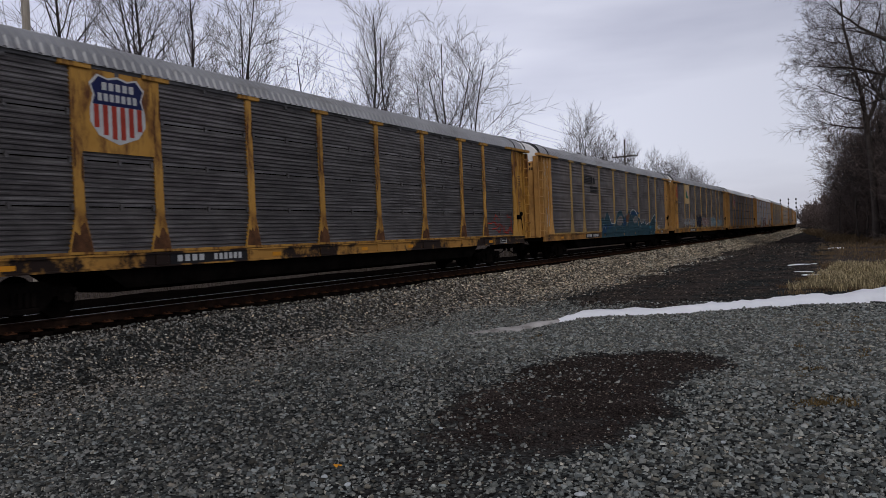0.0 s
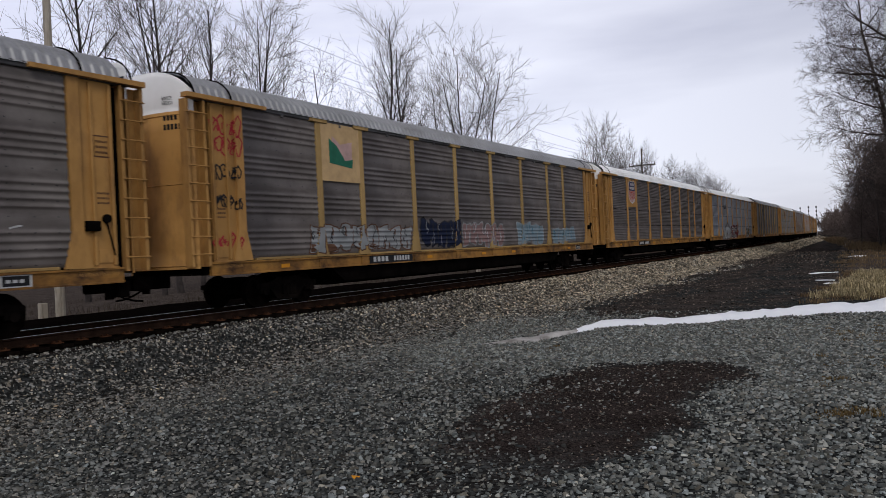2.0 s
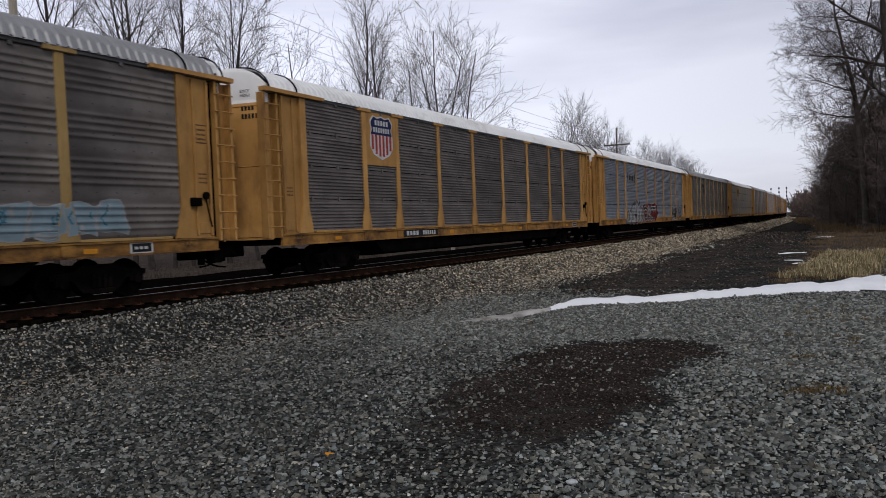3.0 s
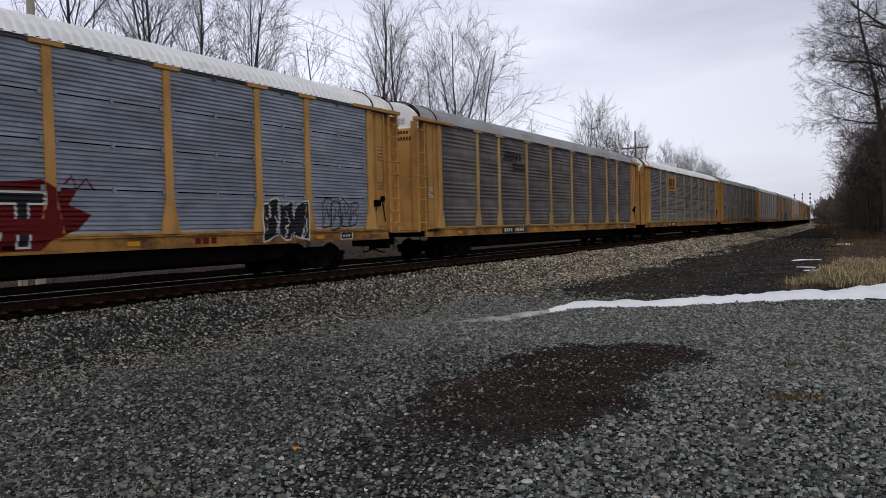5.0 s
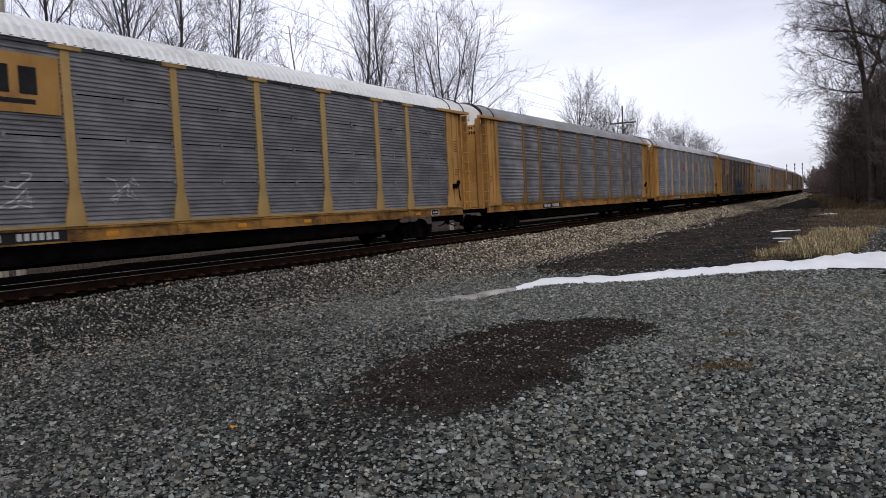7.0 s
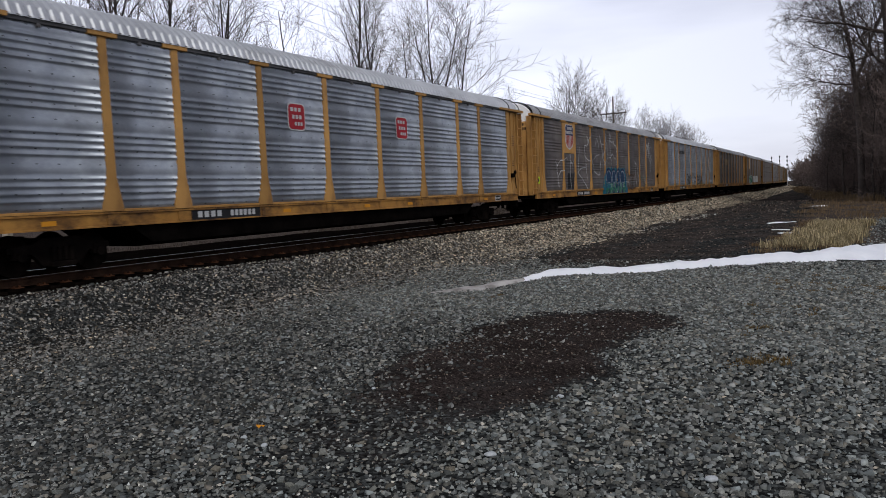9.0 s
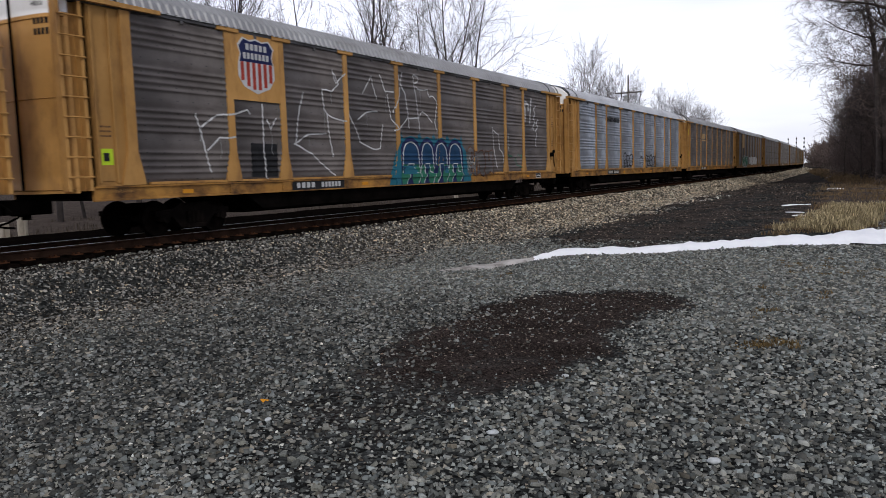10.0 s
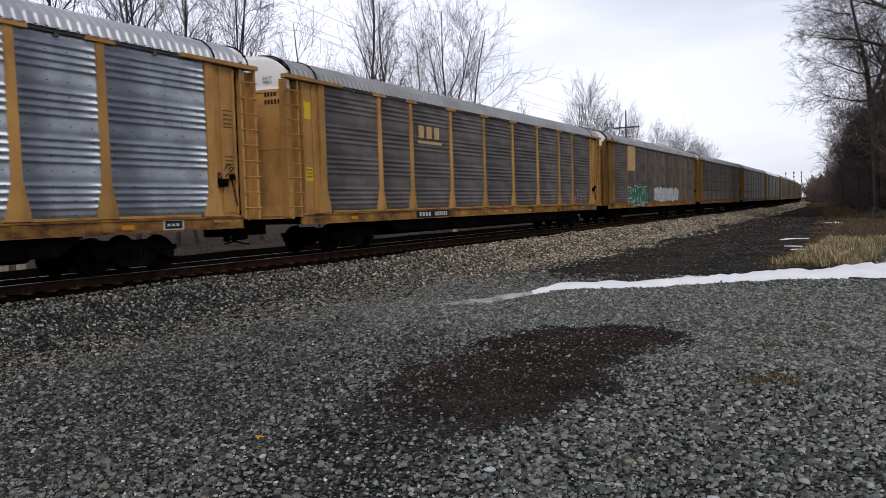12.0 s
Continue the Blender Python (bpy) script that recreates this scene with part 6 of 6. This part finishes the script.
def signal_mast(x, y, height, heads):
    mast = thing("signal_mast", "distant slim railway signal mast with small heads", "railway signal", "signals down the line")
    part("mast", rod(bmesh.new(), (0, 0, 0), (0, 0, height), 0.07, 8), M["steel"], mast)
    for i in range(heads):
        z = height - 0.4 - i * 1.25
        bm = bmesh.new()
        box(bm, -0.2, 0.2, -0.2, -0.1, z - 0.3, z + 0.3, 0.03)
        rod(bm, (0, -0.2, z), (0, -0.4, z), 0.12, 10)
        part("signal_head", bm, M["black"], mast, "dark signal head with a hood")
    mast.matrix_basis = pose(x, y, ground_z(x, y))
    return mast


def post_marker(x, y, h):
    """A short pale post beyond the track."""
    ob = thing("marker_post", "short pale post beyond the track", "post", "posts beyond the track")
    part("shaft", box(bmesh.new(), -0.12, 0.12, -0.12, 0.12, 0, h, 0.02), M["pole"], ob)
    ob.matrix_basis = pose(x, y, ground_z(x, y))


for y, x in ((256, -19.6), (259, -22.0), (262, -24.6)):
    signal_mast(x, y, 9.5, 3)
post_marker(-25.4, 15.2, 0.9)
post_marker(-25.4, 47.2, 0.9)


# ---- grass and low growth ----
def tufts(name, label, mat, spots, blades, tall, seed):
    """Many thin bent blades."""
    rng = random.Random(seed)
    verts, faces = [], []
    for x, y, r in spots:
        share = rng.uniform(0.45, 1.25)
        for _ in range(blades):
            a, d = rng.uniform(0, 6.28), r * math.sqrt(rng.random())
            bx, by = x + d * math.cos(a), y + d * math.sin(a)
            z = ground_z(bx, by) - 0.02
            h, b = tall * share * rng.uniform(0.45, 1.1), rng.uniform(0, 6.28)
            lx, ly = math.cos(b) * h * rng.uniform(0.1, 0.8), math.sin(b) * h * rng.uniform(0.1, 0.8)
            w = 0.004 + 0.005 * rng.random() + 0.00008 * y
            wx, wy = -math.sin(b) * w, math.cos(b) * w
            i = len(verts)
            verts += [(bx - wx, by - wy, z), (bx + wx, by + wy, z), (bx + lx * 0.4 + wx, by + ly * 0.4 + wy, z + h * 0.7), (bx + lx * 0.4 - wx, by + ly * 0.4 - wy, z + h * 0.7), (bx + lx, by + ly, z + h * 0.85)]
            faces += [(i, i + 1, i + 2, i + 3), (i + 3, i + 2, i + 4)]
    me = bpy.data.meshes.new(name)
    me.from_pydata(verts, [], faces)
    me.materials.append(mat)
    return tagged(new(name, me), label, "grass", kind="stuff")


grass_rng = random.Random(6)
tufts("dry_grass", "dry tan winter grass at the lot's edge", M["grass"], [(grass_rng.uniform(-2.2, 0.35) + (y - 28) * 0.045, y + grass_rng.uniform(-0.5, 0.5), 0.32) for y in np.linspace(27.6, 43, 110)], 60, 0.40, 1)
tufts("matted_grass", "brown matted grass under the dry stalks", M["grass_brown"], [(grass_rng.uniform(-2.7, 0.4) + (y - 28) * 0.04, y + grass_rng.uniform(-0.5, 0.5), 0.4) for y in np.linspace(26.4, 46, 110)], 45, 0.16, 11)
tufts("bank_grass", "brown dead grass along the wood's foot", M["grass_brown"], [(wood_edge(y) - 0.4 + grass_rng.uniform(-2.0, 1.4), y, 1.2) for y in np.linspace(82, 230, 150)], 90, 0.8, 2)
tufts("leaf_litter", "low brown dead growth before the wood", M["grass_brown"], [(-2.4 - (y - 46) * 0.03 + grass_rng.uniform(0, 1) ** 1.3 * 10.5, y, 1.1) for y in np.linspace(45, 84, 120)], 55, 0.26, 13)
weed_rng = random.Random(12)
tufts("lot_weeds", "low orange-brown weeds in the gravel", M["weed"], [(x + weed_rng.gauss(0, w), y + weed_rng.gauss(0, d), 0.10) for x, y, w, d, n in ((-0.55, 10.45, 0.13, 0.18, 16), (-0.8, 10.1, 0.1, 0.12, 5), (-0.85, 12.8, 0.2, 0.25, 7), (-0.9, 14.8, 0.25, 0.3, 9), (-0.4, 14.1, 0.25, 0.3, 6), (-0.9, 18.1, 0.35, 0.4, 12), (-0.3, 18.9, 0.4, 0.4, 14), (0.2, 17.3, 0.35, 0.3, 14), (0.9, 17.8, 0.4, 0.4, 10), (-6.6, 14.6, 0.4, 0.4, 4)) for _ in range(n)], 34, 0.075, 3)
tufts("far_field_grass", "dark dead grass beyond the track", M["grass_dark"], [(-29 - grass_rng.uniform(0, 14), y, 1.6) for y in np.linspace(5, 140, 160)], 60, 0.45, 4)


# ---- loose stone, last ----
def stones(name, label, mat, spots, seed):
    """Angular stones, (x, y, size) each, joined into one mesh."""
    rng = np.random.default_rng(seed)
    spots = np.array([(a, b, ground_z(a, b), c) for a, b, c in spots])
    points, loops, sizes, base = [], [], [], 0
    for sides, chosen in ((3, spots[0::2]), (4, spots[1::2])):
        n = len(chosen)
        turn = (np.arange(sides)[None] + rng.uniform(-0.28, 0.28, (n, sides))) * 2 * math.pi / sides + rng.uniform(0, 6.28, (n, 1))
        reach = rng.uniform(0.7, 1.15, (n, sides)) * 0.62
        flat = np.stack([np.cos(turn) * reach * rng.uniform(0.9, 1.6, (n, 1)), np.sin(turn) * reach * 0.8, np.zeros((n, sides))], 2)
        low, high = flat.copy(), flat * rng.uniform(0.5, 0.95, (n, sides, 1))
        low[:, :, 2] = -0.25
        high[:, :, 2] = rng.uniform(0.12, 0.40, (n, 1)) + rng.uniform(-0.10, 0.10, (n, sides))
        p = np.concatenate([low, high], 1)
        tilt = rng.normal(0, 0.3, (n, 2))
        p[:, :, 2] += p[:, :, 0] * tilt[:, :1] + p[:, :, 1] * tilt[:, 1:]
        spin = rng.uniform(0, 6.28, n)
        c, d = np.cos(spin)[:, None], np.sin(spin)[:, None]
        p = np.stack([p[:, :, 0] * c - p[:, :, 1] * d, p[:, :, 0] * d + p[:, :, 1] * c, p[:, :, 2]], 2)
        points.append((p * chosen[:, 3][:, None, None] + chosen[:, None, :3]).reshape(-1, 3))
        start = base + np.arange(n)[:, None] * 2 * sides
        top = start + sides + np.arange(sides)[None]
        loops.append(top.reshape(-1))
        sizes.append(np.full(n, sides))
        for k in range(sides):
            j = (k + 1) % sides
            loops.append((start + np.array([k, j, j + sides, k + sides])[None]).reshape(-1))
            sizes.append(np.full(n, 4))
        base += n * 2 * sides
    points, loops, sizes = np.concatenate(points), np.concatenate(loops), np.concatenate(sizes)
    me = bpy.data.meshes.new(name)
    me.vertices.add(len(points))
    me.vertices.foreach_set("co", points.reshape(-1))
    me.loops.add(len(loops))
    me.loops.foreach_set("vertex_index", loops.astype(np.int32))
    me.polygons.add(len(sizes))
    me.polygons.foreach_set("loop_start", np.concatenate([[0], np.cumsum(sizes)[:-1]]).astype(np.int32))
    me.update(calc_edges=True)
    me.materials.append(mat)
    return tagged(new(name, me), label, "gravel", kind="stuff")


def scatter(count, x0, x1, y0, y1, near, seed, keep, size=lambda x, y: 1.0):
    """Random places that grow sparser and larger with distance."""
    rng = random.Random(seed)
    spots = []
    while len(spots) < count:
        y = y0 + (y1 - y0) * rng.random() ** near
        x = rng.uniform(x0(y), x1(y))
        if keep(x, y, rng):
            spots.append((x, y, (0.034 + 0.048 * rng.random() ** 2.4) * (0.70 + 0.028 * y if y < 12 else 0.82 + 0.018 * y) * size(x, y)))
    return spots


def dark_share(x, y):
    """How much of the gravel is the dark kind."""
    return min(0.9, max(0.0, 0.95 * step(-2.6, -5.4, x + 0.05 * y) * step(15, 10, y) + 0.35 * noise.noise((x * 0.5, y * 0.5, 11))))


def on_dark_lot(x, y, rng):
    return rng.random() < dark_share(x, y) * (1 - 0.85 * soil(x, y)[1])


def on_lot(x, y, rng):
    mud = soil(x, y)[1]
    edge = noise.noise((x * 0.9, y * 0.9, 2)) * 0.5 + 0.5
    return rng.random() < (1.0 - 0.3 * edge) * (1 - 0.965 * step(0.05, 0.62, mud)) * (1 - dark_share(x, y))


stones("lot_gravel", "loose crushed grey stone of the lot", M["stone_lot"], scatter(80000, lambda y: max(-10.6, -1.9 * y - 0.5), lambda y: 2.8 + 0.02 * y, 3.0, 21.0, 1.5, 1, on_lot, lambda x, y: 1 - 0.45 * soil(x, y)[1])
       + scatter(26000, lambda y: -9.6, lambda y: 2.8 + 0.02 * y, 11.0, 23.5, 1.0, 28, on_lot, lambda x, y: 0.95)
       + scatter(3000, lambda y: -12.0, lambda y: 9.0, -7.0, 3.0, 1.0, 21, lambda x, y, rng: rng.random() < step(-7.0, 1.0, y), lambda x, y: 1.7)
       + scatter(2500, lambda y: 2.8 + 0.02 * y, lambda y: 10.0, 3.0, 21.0, 1.0, 22, lambda x, y, rng: rng.random() < step(10.0, 3.5, x), lambda x, y: 1.4), 1)
stones("ballast_gravel", "loose pale and dark ballast stone beside the rails", M["stone_ballast"], scatter(38000, lambda y: track_x(y) + 1.5, lambda y: track_x(y) + ballast_reach(y) + 1.2, 5.0, 125.0, 2.0, 2, lambda x, y, rng: rng.random() < (1.15 - (x - track_x(y)) / 9) * step(1.0, -1.6, x - track_x(y) - ballast_reach(y) + 1.2 * noise.noise((x * 0.5, y * 0.3, 14))) * (0.10 + 0.90 * step(12, 32, y + 3 * noise.noise((x, y, 3))))), 2)
stones("far_ballast", "pale ballast stone far down the line", M["stone_ballast"], scatter(5000, lambda y: track_x(y) + 1.5, lambda y: track_x(y) + 4.6, 118.0, 330.0, 1.3, 27, lambda x, y, rng: True, lambda x, y: 0.7), 27)
stones("shoulder_gravel", "mixed dark and pale stone on the near ballast shoulder", M["stone_shoulder"], scatter(30000, lambda y: track_x(y) + 1.5, lambda y: track_x(y) + 5.6, 4.0, 31.0, 1.3, 7, lambda x, y, rng: rng.random() < 1.0 - 0.95 * step(13, 31, y)), 7)
stones("pale_gravel", "scattered pale chips among the ballast", M["stone_pale"], scatter(5200, lambda y: max(track_x(y) + 1.6, -1.9 * y - 0.5), lambda y: track_x(y) + 6.5 + 11 * step(20, 16, y), 4.0, 60.0, 1.9, 17, lambda x, y, rng: soil(x, y)[1] < 0.4, lambda x, y: 0.8), 17)
stones("dark_gravel", "dark crushed stone of the lot", M["stone_dark"], scatter(24000, lambda y: max(-10.6, -1.9 * y - 0.5), lambda y: 2.8 + 0.02 * y, 3.0, 18.0, 1.4, 6, on_dark_lot), 6)
stones("mud_gravel", "small dark stones half sunk in the mud", M["stone_cinder"], scatter(3800, lambda y: -5.6, lambda y: -1.8, 3.6, 15.0, 1.3, 5, lambda x, y, rng: rng.random() < soil(x, y)[1], lambda x, y: 0.48), 5)
stones("pale_chips", "scattered whitish stone chips among weeds", M["stone_pale"], scatter(420, lambda y: 0.2 + 0.6 * (y - 16.3), lambda y: 1.9 + 0.5 * (y - 16.3), 16.2, 17.3, 1.0, 31, lambda x, y, rng: rng.random() < 0.6 + noise.noise((x * 2, y * 2, 5)), lambda x, y: 0.8), 31)
stones("heap_gravel", "dark stone heap behind the snow", M["stone_lot"], scatter(5000, lambda y: 0.6, lambda y: 7.0, 27.0, 48.0, 1.2, 3, lambda x, y, rng: True), 3)
stones("cinder_gravel", "scattered stones on the dark cinder bed", M["stone_cinder"], scatter(11000, lambda y: track_x(y) + ballast_reach(y) - 0.8, lambda y: track_x(y) + 13, 17.0, 95.0, 1.6, 4, lambda x, y, rng: rng.random() < 0.4 + 0.6 * noise.noise((x * 0.8, y * 0.5, 12)) + 0.5 * step(3.5, 0.5, x - track_x(y) - ballast_reach(y)), lambda x, y: 0.75), 4)


def single_stones():
    """The stones nearest the camera, each one a piece of the ground."""
    rng = random.Random(9)
    shapes = []
    for k in range(10):
        bm = bmesh.new()
        bmesh.ops.create_cube(bm, size=1.0)
        for v in bm.verts:
            v.co = Vector((v.co.x * rng.uniform(0.6, 1.2), v.co.y * rng.uniform(0.55, 1.0), v.co.z * rng.uniform(0.3, 0.6)))
        bmesh.ops.bevel(bm, geom=list(bm.edges), offset=0.06, segments=1, affect='EDGES')
        shapes.append(to_mesh("stone", bm, M["stone_single"]))
    made = 0
    while made < 300:
        y = 3.8 + 5.0 * rng.random() ** 1.3
        x = rng.uniform(max(-5.5, -1.5 * y), 2.4)
        if soil(x, y)[1] > 0.5:
            continue
        size = rng.uniform(0.045, 0.085)
        m = Matrix.LocRotScale((x, y, ground_z(x, y) + size * 0.18), Euler((rng.uniform(-0.3, 0.3), rng.uniform(-0.3, 0.3), rng.uniform(0, 6.28))), Vector((size, size, size)))
        put("stone", shapes[made % 10], ground, m=m)
        made += 1


single_stones()


def pale_stone(x, y, size, seed):
    """One pale stone that stands out of the gravel."""
    rng = random.Random(seed)
    bm = bmesh.new()
    bmesh.ops.create_icosphere(bm, subdivisions=2, radius=0.5)
    for v in bm.verts:
        v.co = Vector((v.co.x * 1.2, v.co.y * 0.9, v.co.z * 0.55)) * rng.uniform(0.85, 1.12)
    ob = tagged(new("pale_stone", to_mesh("pale_stone", bm, M["pale"])), "pale angular stone lying in the gravel", "stone", "pale stones")
    ob.matrix_basis = Matrix.LocRotScale((x, y, ground_z(x, y) + size * 0.25), Euler((0, 0, rng.uniform(0, 6))), Vector((size, size, size)) * 0.8)


for i, (x, y, size) in enumerate(((-4.41, 7.52, 0.07), (-2.31, 8.05, 0.09), (-1.39, 8.18, 0.07), (-2.19, 6.03, 0.11), (-0.42, 6.23, 0.11), (-4.55, 5.55, 0.09), (-4.2, 5.45, 0.08))):
    pale_stone(x, y, size, i)

bm = bmesh.new()
rim = [bm.verts.new((0.045 * math.cos(a), 0.026 * math.sin(a), 0.012 * math.cos(2 * a))) for a in np.linspace(0, 5.7, 10)]
top = bm.verts.new((0, 0, 0.014))
for i in range(10):
    bm.faces.new((rim[i], rim[(i + 1) % 10], top))
leaf = tagged(new("fallen_leaf", to_mesh("fallen_leaf", bm, M["orange"])), "small curled orange leaf on the gravel", "leaf")
leaf.matrix_basis = pose(-4.64, 5.87, ground_z(-4.64, 5.87) + 0.03, 12, 8, 30)


# ---- what moves: the train ----
def motions():
    """The train rolls past towards the camera's side at an even pace, 25 metres a second."""
    slack = [(0.0, 0.37), (1.5, 0.5), (2.5, 0.6), (4.5, 1.0), (5.5, 1.32), (6.0, 1.22), (6.5, 1.65), (7.0, 1.55), (8.0, 1.0), (9.5, 0.58), (10.5, 0.62), (12.0, 0.6)]
    for k, car in enumerate(WAGONS):
        rows = []
        for t, drift in slack:
            y = 18.203 + 28.543 * k - 25.204 * t + drift
            rows.append((t, pose(track_x(y), y, RAIL, 0, 0, track_yaw(y))))
        walk(car, rows)


motions()
